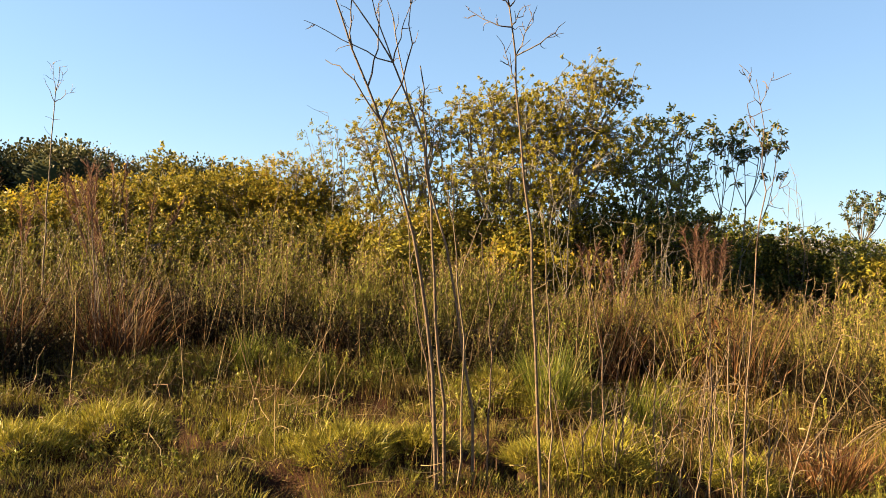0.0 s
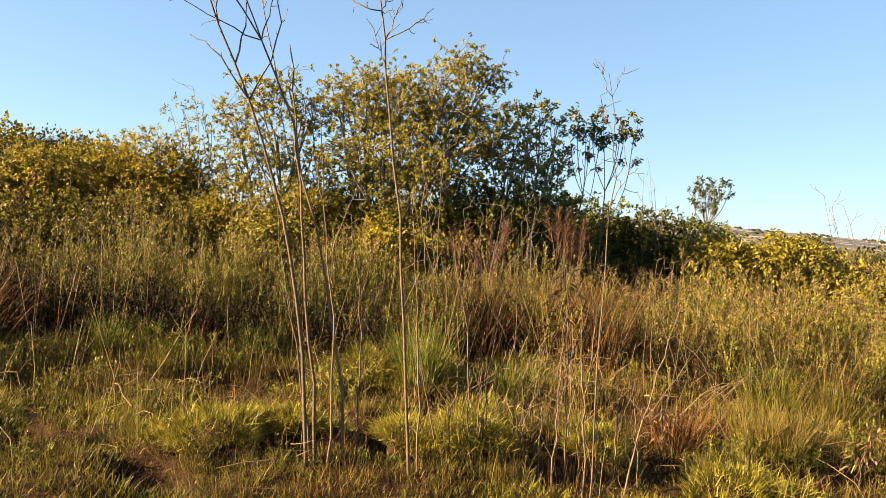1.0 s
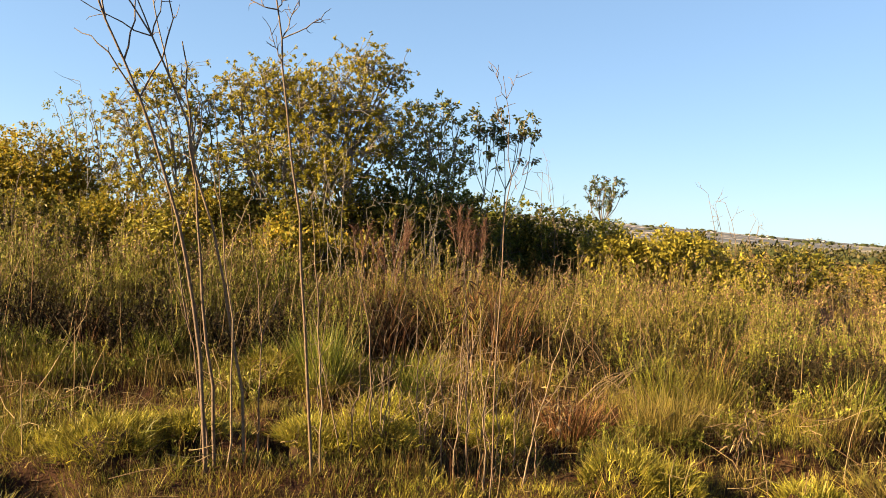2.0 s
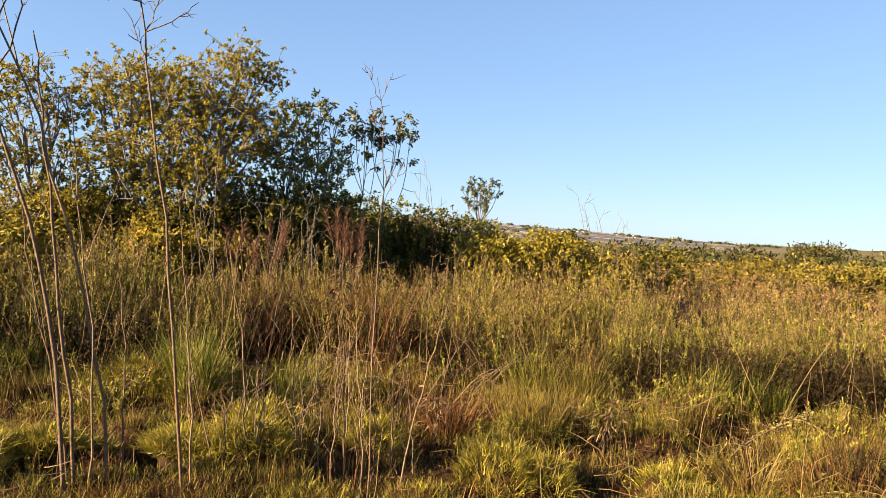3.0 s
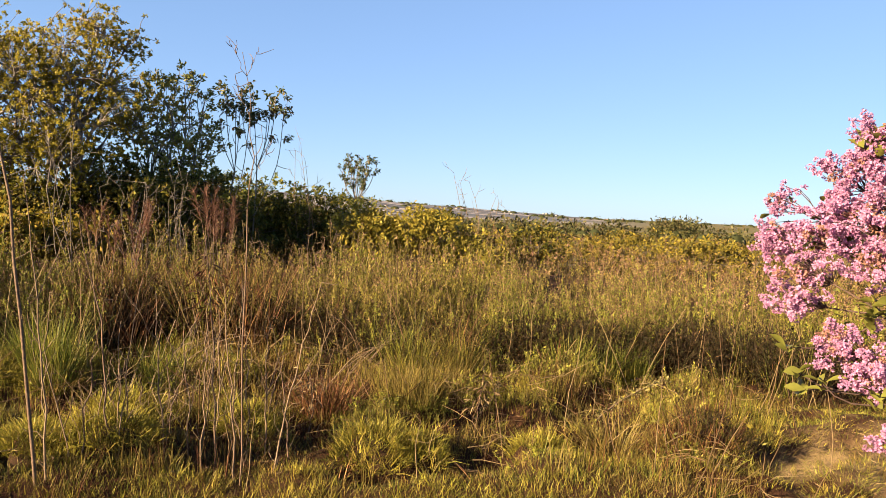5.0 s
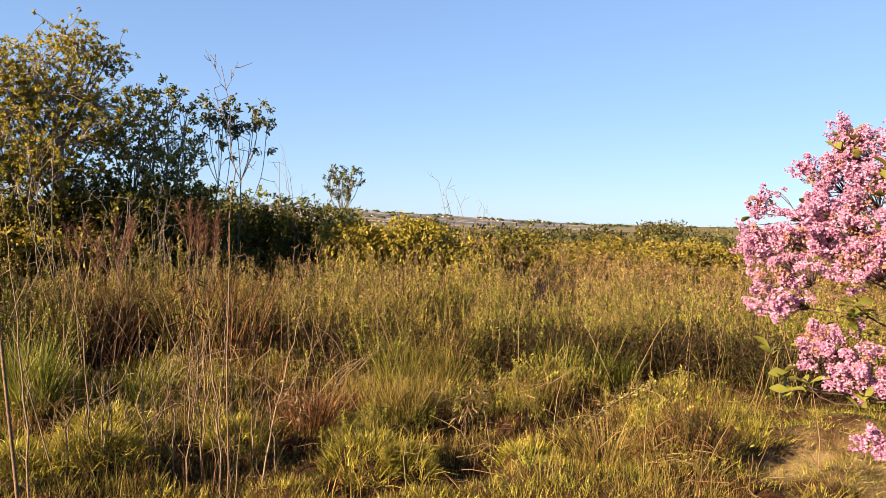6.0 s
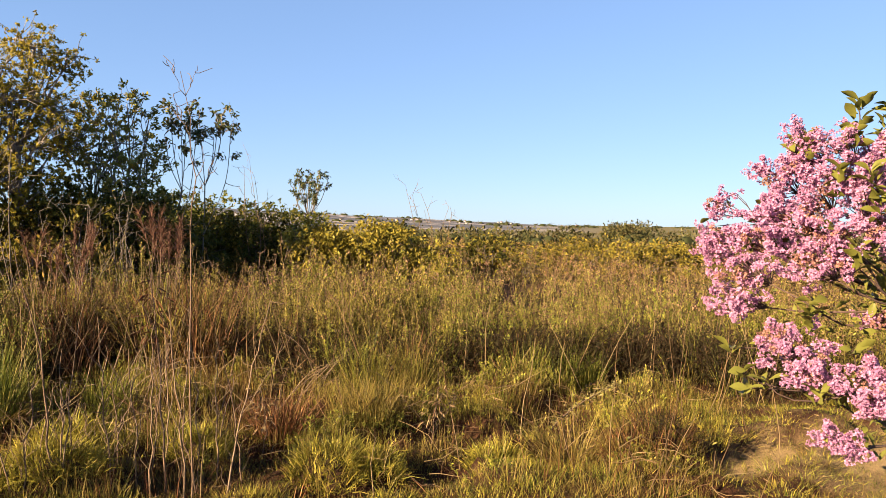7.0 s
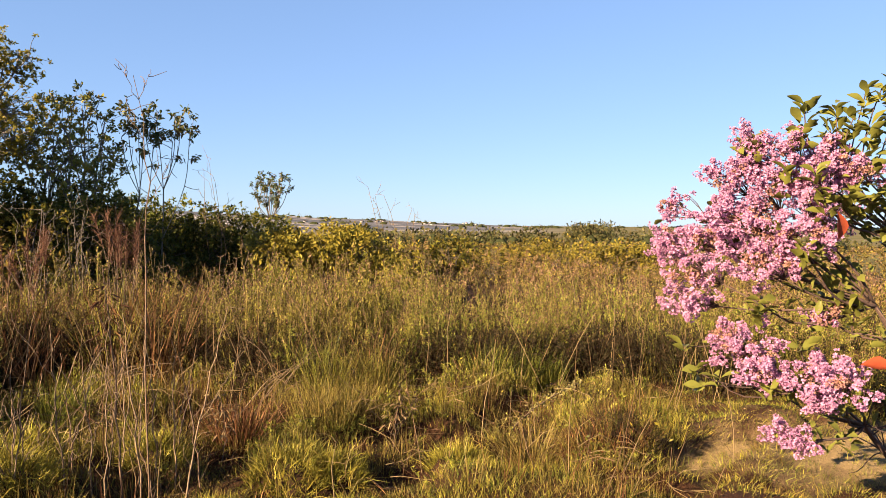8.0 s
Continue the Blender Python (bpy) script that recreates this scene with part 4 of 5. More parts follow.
def tip_sapling(base, tips, label, girth=0.02, fork=1.3, leaf=0.095, shoot=1.0, bark=M_PALEBARK, low=3):
    """A sapling whose bare curved stems carry leaf rosettes only at the ends."""
    e = thing("sapling", base, label, "sapling", "saplings above the shrubs")
    root = bent((0, 0, -0.05), (0.05, 0, fork), 6, 0, 0.03)
    part("stem", [(*tubes([root], [np.linspace(girth, girth * 0.8, 6)], 7), bark)], e)
    tw, ends, ways = [], [], []
    for x, z in tips:
        t = np.array([x, rng.normal(0, 0.25), z])
        s = root[rng.integers(low, 6)]
        mid = s * 0.45 + t * 0.55 + np.array([0.25 * x, 0, -0.10])
        b = resampled([s, mid, t], 9)
        part("bough", [(*tubes([b], [np.linspace(girth * 0.6, 0.006, 9)], 5), bark)], e)
        for k in (4, 6, 7, 8, 8, 8):
            q = b[k] + unit(UP * 0.7 + rng.normal(0, 0.55, 3)) * rng.uniform(0.10, 0.28) * shoot
            tw.append(bent(b[k], q, 5, -0.04, 0.05))
            if k >= 6:
                ends.append(q)
                ways.append(q - b[k])
    tagged(part("twig_spray", [(*tubes(tw, [np.linspace(0.006, 0.003, 5)] * len(tw), 4), bark)], e), kind="stuff")
    tagged(part("crown", [(*rosettes(np.array(ends), np.array(ways), 15, leaf, 0.40, 0.8, 0.25, 1.1), M_SAPLING)], e), kind="stuff")
    return e


SAPLING_L = "sapling with bare pale stems and leaf tufts at the tips"
tip_sapling(pt(20.3, 12.4), [(-0.12, 3.22), (0.05, 3.0), (0.16, 3.1), (-0.2, 2.9), (0.3, 2.85)], SAPLING_L, 0.012, 2.0)
tip_sapling(pt(21.9, 12.4), [(-0.15, 3.0), (0.06, 3.2), (0.2, 3.12), (0.38, 3.3), (0.58, 3.05), (0.14, 2.85)], SAPLING_L, 0.012, 2.1)
tip_sapling(pt(29.4, 16.0), [(-0.24, 2.2), (-0.16, 2.33), (-0.04, 2.42), (0.08, 2.43), (0.2, 2.36), (0.28, 2.22), (0.18, 2.16), (-0.08, 2.2), (0.04, 2.28), (0.0, 2.46), (0.03, 2.12), (-0.12, 2.44), (-0.26, 2.02), (0.24, 2.0), (0.1, 1.94), (-0.06, 2.0)], "lone dark green sapling standing above the scrub",
            0.014, 1.6, 0.07, 0.6, M_BARK, 5)
B = pt(-9.2, 12.0)
woody("sapling", B, [lobe(B, -10.0, 12.0, 3.0, 0.4, 0.8), lobe(B, -8.5, 12.0, 2.9, 0.4, 0.9), lobe(B, -11.0, 12.0, 2.4, 0.5, 0.9)], 110, 7, 0.06, M_OLIVE, M_PALEBARK,
      "thin pale-stemmed sapling with few leaves", "sapling", stems=4, girth=0.018, reach=0.35, bare=0.3)


def bush(az, d, top, width, mat, label, leaf=0.07, count=820, slim=0.34, droop=0.25):
    b = pt(az, d)
    top = top - b[2]
    n = 5
    lobes = [(rng.normal(0, width * 0.28), rng.normal(0, width * 0.22), top * rng.uniform(0.45, 0.75), width * rng.uniform(0.32, 0.42), 0.85) for _ in range(n)]
    lobes = [(x, y, min(z, top - r * 0.97), r, f) for x, y, z, r, f in lobes]
    lobes.append((0, 0, top - width * 0.36, width * 0.34, 0.95))
    if mat is M_DARK:
        lobes.append((rng.normal(0, width * 0.2), -width * 0.2, top * 0.3, width * 0.45, 0.7))
    return woody("shrub", b, lobes, count, 7, leaf, mat, M_BARK, label, "shrub", "shrubs behind the meadow", stems=4, girth=0.025, reach=0.3, width=slim, droop=droop)


AMBER_L, YELLOW_L, DARK_L = "dense amber and olive leafy shrub", "leafy shrub with bright yellow foliage", "dense dark green shrub in shade"
for az, d, top, w in ((-36, 12.6, 1.92, 2.0), (-32.5, 12.5, 1.98, 1.9), (-29.2, 12.9, 2.12, 2.0), (-25.8, 12.6, 2.26, 1.9), (-22.4, 12.8, 2.44, 1.9), (-19.0, 12.6, 2.56, 1.8), (-15.6, 12.8, 2.74, 1.8),
                      (-12.4, 12.5, 2.84, 1.7), (-9.4, 12.3, 2.82, 1.6), (-6.0, 11.2, 2.2, 1.7), (-1.8, 11.3, 2.0, 1.4)):
    bush(az, d, top, w, M_AMBER, AMBER_L, 0.064, 1450)
for az, d, top, w in ((-31, 11.2, 1.5, 1.5), (-26.5, 11.4, 1.62, 1.6), (-21.5, 11.3, 1.75, 1.6), (-17.0, 11.2, 1.8, 1.6), (-12.8, 11.0, 1.85, 1.5), (-9.0, 10.9, 1.8, 1.4)):
    bush(az, d, top, w, M_OLIVEBUSH, "dense dark olive leafy shrub below the amber ones", 0.062, 650)
bush(-21.0, 15.0, 2.95, 0.8, M_YELLOW, YELLOW_L, 0.10, 170)
bush(-2.3, 10.0, 1.65, 1.1, M_YELLOW, YELLOW_L, 0.085, 520, 0.3, 0.6)
bush(4.6, 10.3, 1.6, 1.2, M_AMBER, AMBER_L, 0.08, 480)
bush(8.8, 10.4, 1.55, 1.0, M_AMBER, AMBER_L, 0.08, 320)
for az, d, top, w in ((0.8, 11.2, 2.1, 1.5), (4.2, 11.0, 1.9, 1.4), (7.4, 11.0, 2.0, 1.5), (10.4, 11.1, 2.1, 1.5)):
    bush(az, d, top, w, M_OLIVEBUSH, "dense olive leafy shrub at the foot of the tree", 0.07, 800)
for az, d, top, w in ((12.0, 11.6, 2.5, 1.7), (14.8, 11.8, 2.4, 1.6), (18.3, 12.4, 2.25, 1.6), (20.6, 13.2, 2.28, 1.5), (22.6, 13.6, 2.22, 1.4),
                      (17.0, 13.2, 2.2, 1.6), (24.8, 13.8, 2.15, 1.4), (27.0, 14.4, 2.12, 1.3), (28.6, 14.0, 1.95, 1.1), (36.0, 16.5, 1.75, 1.3), (30.4, 15.2, 1.95, 1.2)):
    bush(az, d, top, w, M_DARK, DARK_L, 0.075, 850)
bush(31.2, 12.5, 1.72, 1.3, M_YELLOW, YELLOW_L, 0.082, 800, 0.27, 0.7)
bush(34.3, 12.6, 1.80, 1.5, M_YELLOW, YELLOW_L, 0.082, 900, 0.27, 0.7)
bush(40.2, 12.6, 1.42, 1.2, M_YELLOW, YELLOW_L, 0.082, 480, 0.27, 0.7)
bush(37.4, 13.2, 1.5, 1.1, M_DARK, DARK_L, 0.09, 420)
bush(43.4, 15.5, 1.5, 1.3, M_OLIVEBUSH, "low olive shrub standing in the meadow", 0.09, 340)
bush(36.2, 8.6, 0.98, 0.34, M_YELLOW, YELLOW_L, 0.09, 40, 0.3, 0.7)
for az, d, top, w in ((48.5, 22, 1.2, 2.2), (51, 22.5, 1.4, 2.4), (53.4, 22, 1.42, 2.4), (55.8, 23, 1.36, 2.2), (58.2, 22.5, 1.24, 2.0)):
    bush(az, d, top, w, M_LEMON, YELLOW_L, 0.11, 420)


def woods(name, spots, label, leaf=0.5, per=60, skirt=True, heart=0.5):
    ps, hearts = [], []
    for x, y, r, h in spots:
        z = float(ground_z(x, y))
        n = per
        dirs = unit(rng.normal(0, 1, (n, 3)))
        c = np.array([x, y, z + h - r * 0.8]) + dirs * np.array([r, r, r * 0.8]) * rng.uniform(0.55, 1.05, (n, 1))
        low = np.array([x, y, z]) + np.stack([rng.normal(0, r * 0.6, n), rng.normal(0, r * 0.6, n), rng.uniform(0.1, max(0.2, h - r), n)], -1)
        ps.append((c, dirs + UP * 0.3))
        if skirt:
            ps.append((low, rng.normal(0, 1, (n, 3))))
        # a solid dark dome stands in for the wood's shaded inside
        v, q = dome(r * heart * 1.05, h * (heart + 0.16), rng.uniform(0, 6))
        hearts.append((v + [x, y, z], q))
    b = np.concatenate([a for a, _ in ps])
    w = np.concatenate([a for _, a in ps])
    b = np.repeat(b, 4, 0) + rng.normal(0, leaf * 0.6, (len(b) * 4, 3))
    w = np.repeat(w, 4, 0) + rng.normal(0, 0.8, (len(w) * 4, 3))
    L = leaf * rng.uniform(0.5, 1.2, len(b))
    stuff(name, [(*flecks(b, w, L, L * 0.75), M_WOODS), (*joined(hearts), M_WOODSHADE)], label, "woods")


def sector_spots(n, az0, az1, d0, d1, r0, r1, h0, h1):
    p = area_spots(n, az0, az1, d0, d1)
    return [(x, y, rng.uniform(r0, r1), rng.uniform(h0, h1)) for x, y, _ in p]


woods("far_woods", sector_spots(30, -38, -24.5, 52, 64, 2.0, 3.0, 3.2, 4.1), "dark woods on the rise behind the meadow", 0.24, 240, False, 0.6)
woods("far_woods", sector_spots(16, -24.5, -14, 54, 64, 1.8, 2.8, 3.4, 4.1), "dark woods on the rise behind the meadow", 0.24, 210, False, 0.6)
woods("hedge", sector_spots(64, 35, 50, 50, 66, 0.7, 1.2, 1.0, 1.6), "green hedge line across the valley", 0.25, 26)
woods("hedge", sector_spots(40, 47, 72, 58, 90, 0.9, 1.4, 1.2, 1.7), "low green scrub line across the meadow", 0.26, 40)
woods("hedge", sector_spots(64, 24, 74, 95, 140, 1.4, 2.0, 1.6, 2.5), "distant green scrub line across the valley", 0.4, 22)
woods("copse", sector_spots(22, 52.0, 54.4, 140, 156, 2.4, 3.4, 5.2, 6.4), "rounded dark green copse on the skyline", 0.5, 55)


# ---- far town on the ridge ----
M_WALLS = bark_material("pale_plaster_wall", (0.28, 0.27, 0.27), (0.44, 0.42, 0.41), 0.5)
M_ROOFS = bark_material("clay_roof", (0.22, 0.12, 0.08), (0.34, 0.19, 0.13), 0.5)


def box(x0, y0, z0, x1, y1, z1):
    v = np.array([(x, y, z) for z in (z0, z1) for y in (y0, y1) for x in (x0, x1)], float)
    return v, np.array([(0, 2, 3, 1), (4, 5, 7, 6), (0, 1, 5, 4), (2, 6, 7, 3), (0, 4, 6, 2), (1, 3, 7, 5)])


def gable(x, y, z, h):
    v = np.array([(-x, -y, z), (x, -y, z), (x, y, z), (-x, y, z), (-x, 0, z + h), (x, 0, z + h)], float)
    return v, np.array([(0, 1, 5, 4), (2, 3, 4, 5), (1, 2, 5, 5), (3, 0, 4, 4), (0, 3, 2, 1)])[[0, 1, 4]]


def far_house():
    e = thing("distant_house", (0, 0, 0), "tiny pale house with clay roof on the far ridge", "house", "houses on the far ridge")
    part("wall", [(*box(-3.6, -2.6, -3, 3.6, 2.6, 2.2), M_WALLS)], e)
    part("roof", [(*gable(4.0, 3.0, 2.21, 1.3), M_ROOFS)], e)
    return e


house = far_house()
spots = area_spots(30, 24, 54, 1350, 2050)
house.matrix_world = pose(*spots[0])
for x, y, z in spots[1:]:
    copy_thing(house, pose(x, y, z, 0, 0, rng.uniform(0, 90)))
woods("ridge_woods", sector_spots(150, 12, 70, 1300, 2200, 8, 16, 4, 8), "scattered dark woods on the far ridge", 2.4, 8)


# ---- stalks ----
def stalk(at, points, girth, forks, mat, label, twig_n=3, husks=None):
    """A tall dry weed: a main stem through points (x, z from its foot), forks as paths of such points, and fine twigs at their ends."""
    e = thing("dry_weed_stalk", at, label, "weed", "tall dry stalks")
    path = resampled([(x, 0.0, z) for x, z in points], 14)
    path[1:] += rng.normal(0, 0.007, (13, 3))
    part("stem", [(*tubes([path], [np.linspace(girth, girth * 0.3, 14)], 6), mat)], e)
    tp = []
    for f in forks:
        a = path[np.argmin(np.abs(path[:, 2] - f[0]))]
        b = resampled([a] + [(x, rng.normal(0, 0.05), z) for x, z in f[1:]], 8)
        b[1:] += rng.normal(0, 0.005, (7, 3))
        part("branch", [(*tubes([b], [np.linspace(girth * 0.42, girth * 0.16, 8)], 5), mat)], e)
        for k in range(3, 8):
            for _ in range(rng.integers(0, twig_n)):
                v = unit(b[-1] - b[-3]) + rng.normal(0, 0.6, 3)
                tp.append(bent(b[k], b[k] + unit(v) * rng.uniform(0.03, 0.11), 4, 0, 0.1))
    for k in range(1, 9):
        if rng.random() < 0.7:
            tp.append(bent(path[k], path[k] + unit(np.array([0, 0, 0.9]) + rng.normal(0, 0.55, 3)) * rng.uniform(0.04, 0.18), 4, 0, 0.1))
    for k in range(9, 14):
        for _ in range(rng.integers(0, twig_n)):
            tp.append(bent(path[k], path[k] + unit(np.array([0, 0, 0.7]) + rng.normal(0, 0.6, 3)) * rng.uniform(0.03, 0.12), 4, 0, 0.1))
    if tp:
        tagged(part("twig_spray", [(*tubes(tp, [np.linspace(0.0026, 0.0013, 4)] * len(tp), 3), mat)], e), kind="stuff")
    if husks:
        z0, z1, n, m = husks
        z = rng.uniform(z0, z1, n)
        c = np.array([path[np.argmin(np.abs(path[:, 2] - v))] for v in z])
        c[:, 2] = z
        way = rng.normal(0, 1, (n, 3)) * [1, 1, 0.5] - UP * 0.4
        tagged(part("husk_spray", [(*leaves(c + unit(way) * rng.uniform(0, 0.1, (n, 1)), way, rng.uniform(0.03, 0.075, n), rng.uniform(0.008, 0.016, n)), m)], e, "shrivelled brown leaves"), kind="stuff")
    return e


# a group of leaning stems, a single upright one, a thin one further along
stalk((0.05, 4.0, 0), [(0, -0.05), (-0.06, 0.85), (-0.14, 1.31), (-0.25, 1.67), (-0.37, 2.09), (-0.53, 2.39), (-0.70, 2.79), (-0.78, 3.0)], 0.013,
      [(2.14, (-0.28, 2.43), (-0.28, 2.65), (-0.31, 2.92)), (2.25, (-0.6, 2.42), (-0.75, 2.50)), (2.5, (-0.62, 2.7), (-0.6, 3.0)), (2.3, (-0.45, 2.6), (-0.47, 2.8))],
      M_STALK, "tall dead brown weed stalk leaning at the top")
stalk((0.10, 4.03, 0), [(0, -0.05), (-0.05, 0.7), (-0.16, 1.47), (-0.22, 2.08), (-0.27, 2.49)], 0.012,
      [(2.2, (-0.27, 2.33)), (2.0, (-0.17, 2.2))], M_STALK, "tall dead brown weed stalk with a broken top", 2)
stalk((0.27, 4.0, 0), [(0, -0.05), (-0.05, 0.5), (-0.13, 1.02), (-0.25, 1.47), (-0.38, 1.92), (-0.48, 2.38), (-0.68, 2.63), (-0.83, 2.80), (-0.95, 2.95)], 0.010,
      [(2.4, (-0.85, 2.58), (-1.08, 2.70)), (2.5, (-0.72, 2.8), (-0.75, 3.0)), (2.3, (-0.62, 2.75), (-0.66, 2.95)), (2.45, (-0.55, 2.65), (-0.52, 2.78))],
      M_PALESTALK, "tall bleached weed stalk bending over")
stalk((0.605, 3.86, 0), [(0, -0.05), (-0.08, 0.92), (-0.16, 1.65), (-0.26, 2.40), (-0.32, 2.73), (-0.37, 2.95)], 0.010,
      [(2.60, (-0.40, 2.67), (-0.53, 2.77)), (2.46, (-0.15, 2.58), (-0.03, 2.73)), (2.73, (-0.42, 2.85), (-0.46, 2.97)), (2.73, (-0.22, 2.92)), (2.56, (-0.19, 2.75)), (2.42, (-0.33, 2.53)), (2.63, (-0.25, 2.75))],
      M_STALK, "tall upright dead weed stalk with forked top")
stalk((0.13, 3.97, 0), [(0, -0.05), (0.03, 0.6), (0.0, 1.1), (-0.08, 1.6), (-0.12, 2.2)], 0.0075, [(1.3, (0.1, 1.75)), (1.7, (-0.2, 2.1))], M_PALESTALK, "thin dead weed stalk in a bundle", 2)
stalk((0.08, 4.06, 0), [(0, -0.05), (-0.09, 0.6), (-0.22, 1.25), (-0.3, 1.75)], 0.0075, [(1.0, (-0.3, 1.35)), (1.4, (-0.15, 1.8))], M_STALK, "thin dead weed stalk in a bundle", 2)
stalk((0.31, 4.04, 0), [(0, -0.05), (-0.02, 0.5), (0.0, 1.0), (-0.12, 1.6)], 0.007, [(0.9, (0.12, 1.3))], M_STALK, "thin dead weed stalk in a bundle", 2)
stalk((0.645, 3.9, 0), [(0, -0.05), (-0.02, 0.6), (-0.06, 1.2), (-0.13, 1.7)], 0.0065, [(1.1, (0.08, 1.5))], M_PALESTALK, "thin dead weed stalk in a bundle", 2)
stalk((1.52, 3.58, 0), [(0, -0.05), (0.0, 0.8), (0.0, 1.5), (0.03, 1.85), (0.0, 2.12), (-0.05, 2.40)], 0.0048,
      [(2.1, (-0.09, 2.25)), (2.3, (-0.12, 2.42)), (2.3, (0.05, 2.42)), (1.7, (0.12, 1.95))], M_STALK, "tall thin brown weed stalk")
stalk((-3.82, 7.05, 0), [(0, -0.05), (0.0, 1.2), (0.02, 2.03), (0.06, 2.6), (0.08, 2.95)], 0.009,
      [(2.6, (-0.06, 2.85)), (2.6, (0.2, 2.75)), (2.75, (0.0, 2.98)), (2.75, (0.16, 2.95))], M_PALESTALK, "tall thin weed stalk above the shrubs")
stalk((-4.5, 6.9, 0), [(0, -0.05), (0.03, 1.4), (0.05, 2.5)], 0.008, [(2.2, (-0.05, 2.45)), (2.1, (0.16, 2.4))], M_PALESTALK, "tall thin weed stalk above the shrubs")
stalk((1.52, 3.95, 0), [(0, -0.05), (-0.02, 0.5), (-0.05, 1.0), (-0.09, 1.43)], 0.007, [(1.0, (-0.2, 1.3)), (0.8, (0.12, 1.1))], M_STALK, "brown weed stalk with shrivelled leaves", 2, (0.95, 1.32, 70, M_RUST))
stalk((0.98, 4.08, 0), [(0, -0.05), (-0.03, 0.5), (-0.08, 1.04), (-0.2, 1.5)], 0.007, [(0.5, (0.12, 0.8))], M_STALK, "bent brown weed stalk", 2)
stalk((1.02, 4.1, 0), [(0, -0.05), (0.05, 0.35), (0.02, 0.74)], 0.006, [(0.4, (0.12, 0.6)), (0.4, (-0.1, 0.62))], M_STALK, "short forked brown weed stalk", 2)
stalk((1.26, 4.0, 0), [(0, -0.05), (-0.05, 0.6), (-0.10, 1.13)], 0.006, [(0.6, (0.12, 0.95)), (0.8, (-0.25, 1.15))], M_PALESTALK, "forked pale weed stalk", 2)
stalk((1.40, 4.05, 0), [(0, -0.05), (-0.02, 0.45), (-0.06, 0.92)], 0.006, [(0.45, (0.10, 0.8)), (0.6, (-0.22, 0.98)), (0.7, (0.05, 1.05))], M_PALESTALK, "forked pale weed stalk", 2)
stalk((1.62, 4.3, 0), [(0, -0.05), (0.03, 0.5), (0.0, 1.05)], 0.006, [(0.5, (0.16, 0.85))], M_PALESTALK, "forked pale weed stalk", 2)
stalk((0.88, 4.25, 0), [(0, -0.05), (0.05, 0.3), (0.12, 0.7)], 0.006, [(0.3, (-0.05, 0.62))], M_STALK, "short forked brown weed stalk", 2)
stalk((2.25, 4.3, 0), [(0, -0.05), (0.05, 0.25), (0.0, 0.55)], 0.005, [(0.2, (0.15, 0.45)), (0.25, (-0.12, 0.5))], M_STALK, "small dry herb with grey heads", 3, (0.3, 0.55, 50, M_DEADSTEM))
stalk((3.25, 3.75, 0), [(0, -0.05), (0.03, 0.25), (0.08, 0.5)], 0.005, [(0.2, (0.2, 0.42)), (0.2, (-0.14, 0.45)), (0.3, (0.02, 0.55))], M_STALK, "small dry herb with grey heads", 3, (0.3, 0.52, 60, M_DEADSTEM))

# thin bare stems standing before the herbs
for k in range(20):
    x, y = (pt(rng.uniform(4, 27), rng.uniform(3.9, 4.8)))[:2]
    h, lean = rng.uniform(0.5, 1.25), rng.normal(0, 0.1)
    stalk((x, y, 0), [(0, -0.05), (lean * 0.4, h * 0.5), (lean, h)], rng.uniform(0.0045, 0.0065), [(h * 0.45, (lean + rng.choice((-0.13, 0.13)), h * 0.85))] if k % 2 else [], (M_PALESTALK, M_STALK)[k % 3 == 0],
          ("thin bleached weed stem", "thin brown weed stem")[k % 3 == 0], 2)


def dead_bush(at, height, spread, stems, mat, label):
    """A leafless bush: thin stems that fork twice."""
    e = thing("dead_bush", at, label, "dead bush", "leafless bushes")
    tp = []
    for _ in range(stems):
        top = np.array([rng.normal(0, spread), rng.normal(0, spread * 0.6), height * rng.uniform(0.7, 1.05)])
        p = bent((rng.normal(0, 0.05), 0, -0.05), top, 8, 0.0, 0.05)
        part("stem", [(*tubes([p], [np.linspace(0.009, 0.003, 8)], 5), mat)], e)
        for k in range(3, 8):
            q = p[k] + unit(np.array([0, 0, 0.8]) + rng.normal(0, 0.6, 3)) * height * rng.uniform(0.08, 0.22)
            b = bent(p[k], q, 5, 0, 0.08)
            tp.append(b)
            tp.append(bent(b[2], b[2] + unit(UP * 0.6 + rng.normal(0, 0.7, 3)) * height * 0.08, 5, 0, 0.08))
    tagged(part("twig_spray", [(*tubes(tp, [np.linspace(0.004, 0.002, 5)] * len(tp), 3), mat)], e), kind="stuff")
    return e


dead_bush(pt(10.2, 9.6), 2.4, 0.3, 4, M_BARK, "leafless grey bush in front of the tree")
dead_bush(pt(14.0, 9.5), 1.9, 0.3, 6, M_BARK, "leafless grey bush in front of dark shrubs")
dead_bush(pt(16.8, 9.6), 1.7, 0.25, 5, M_BARK, "leafless grey bush in front of dark shrubs")
dead_bush(pt(25.2, 13.2), 2.6, 0.16, 3, M_PALESTALK, "leafless thin stems above the shrubs")
dead_bush(pt(38.4, 14.0), 2.15, 0.2, 3, M_PALESTALK, "leafless thin stems above the yellow shrubs")
dead_bush(pt(40.2, 15.0), 1.95, 0.1, 2, M_PALESTALK, "leafless thin stem above the meadow")
dead_bush(pt(-8.0, 11.5), 3.0, 0.3, 6, M_PALEBARK, "leafless pale stems beside the slender tree")
dead_bush(pt(27.5, 9.6), 1.15, 0.5, 8, M_STALK, "fallen tangle of dry brown twigs")
dead_bush(pt(-13.0, 10.4), 1.8, 0.35, 6, M_STALK, "leafless brown bush among amber shrubs")
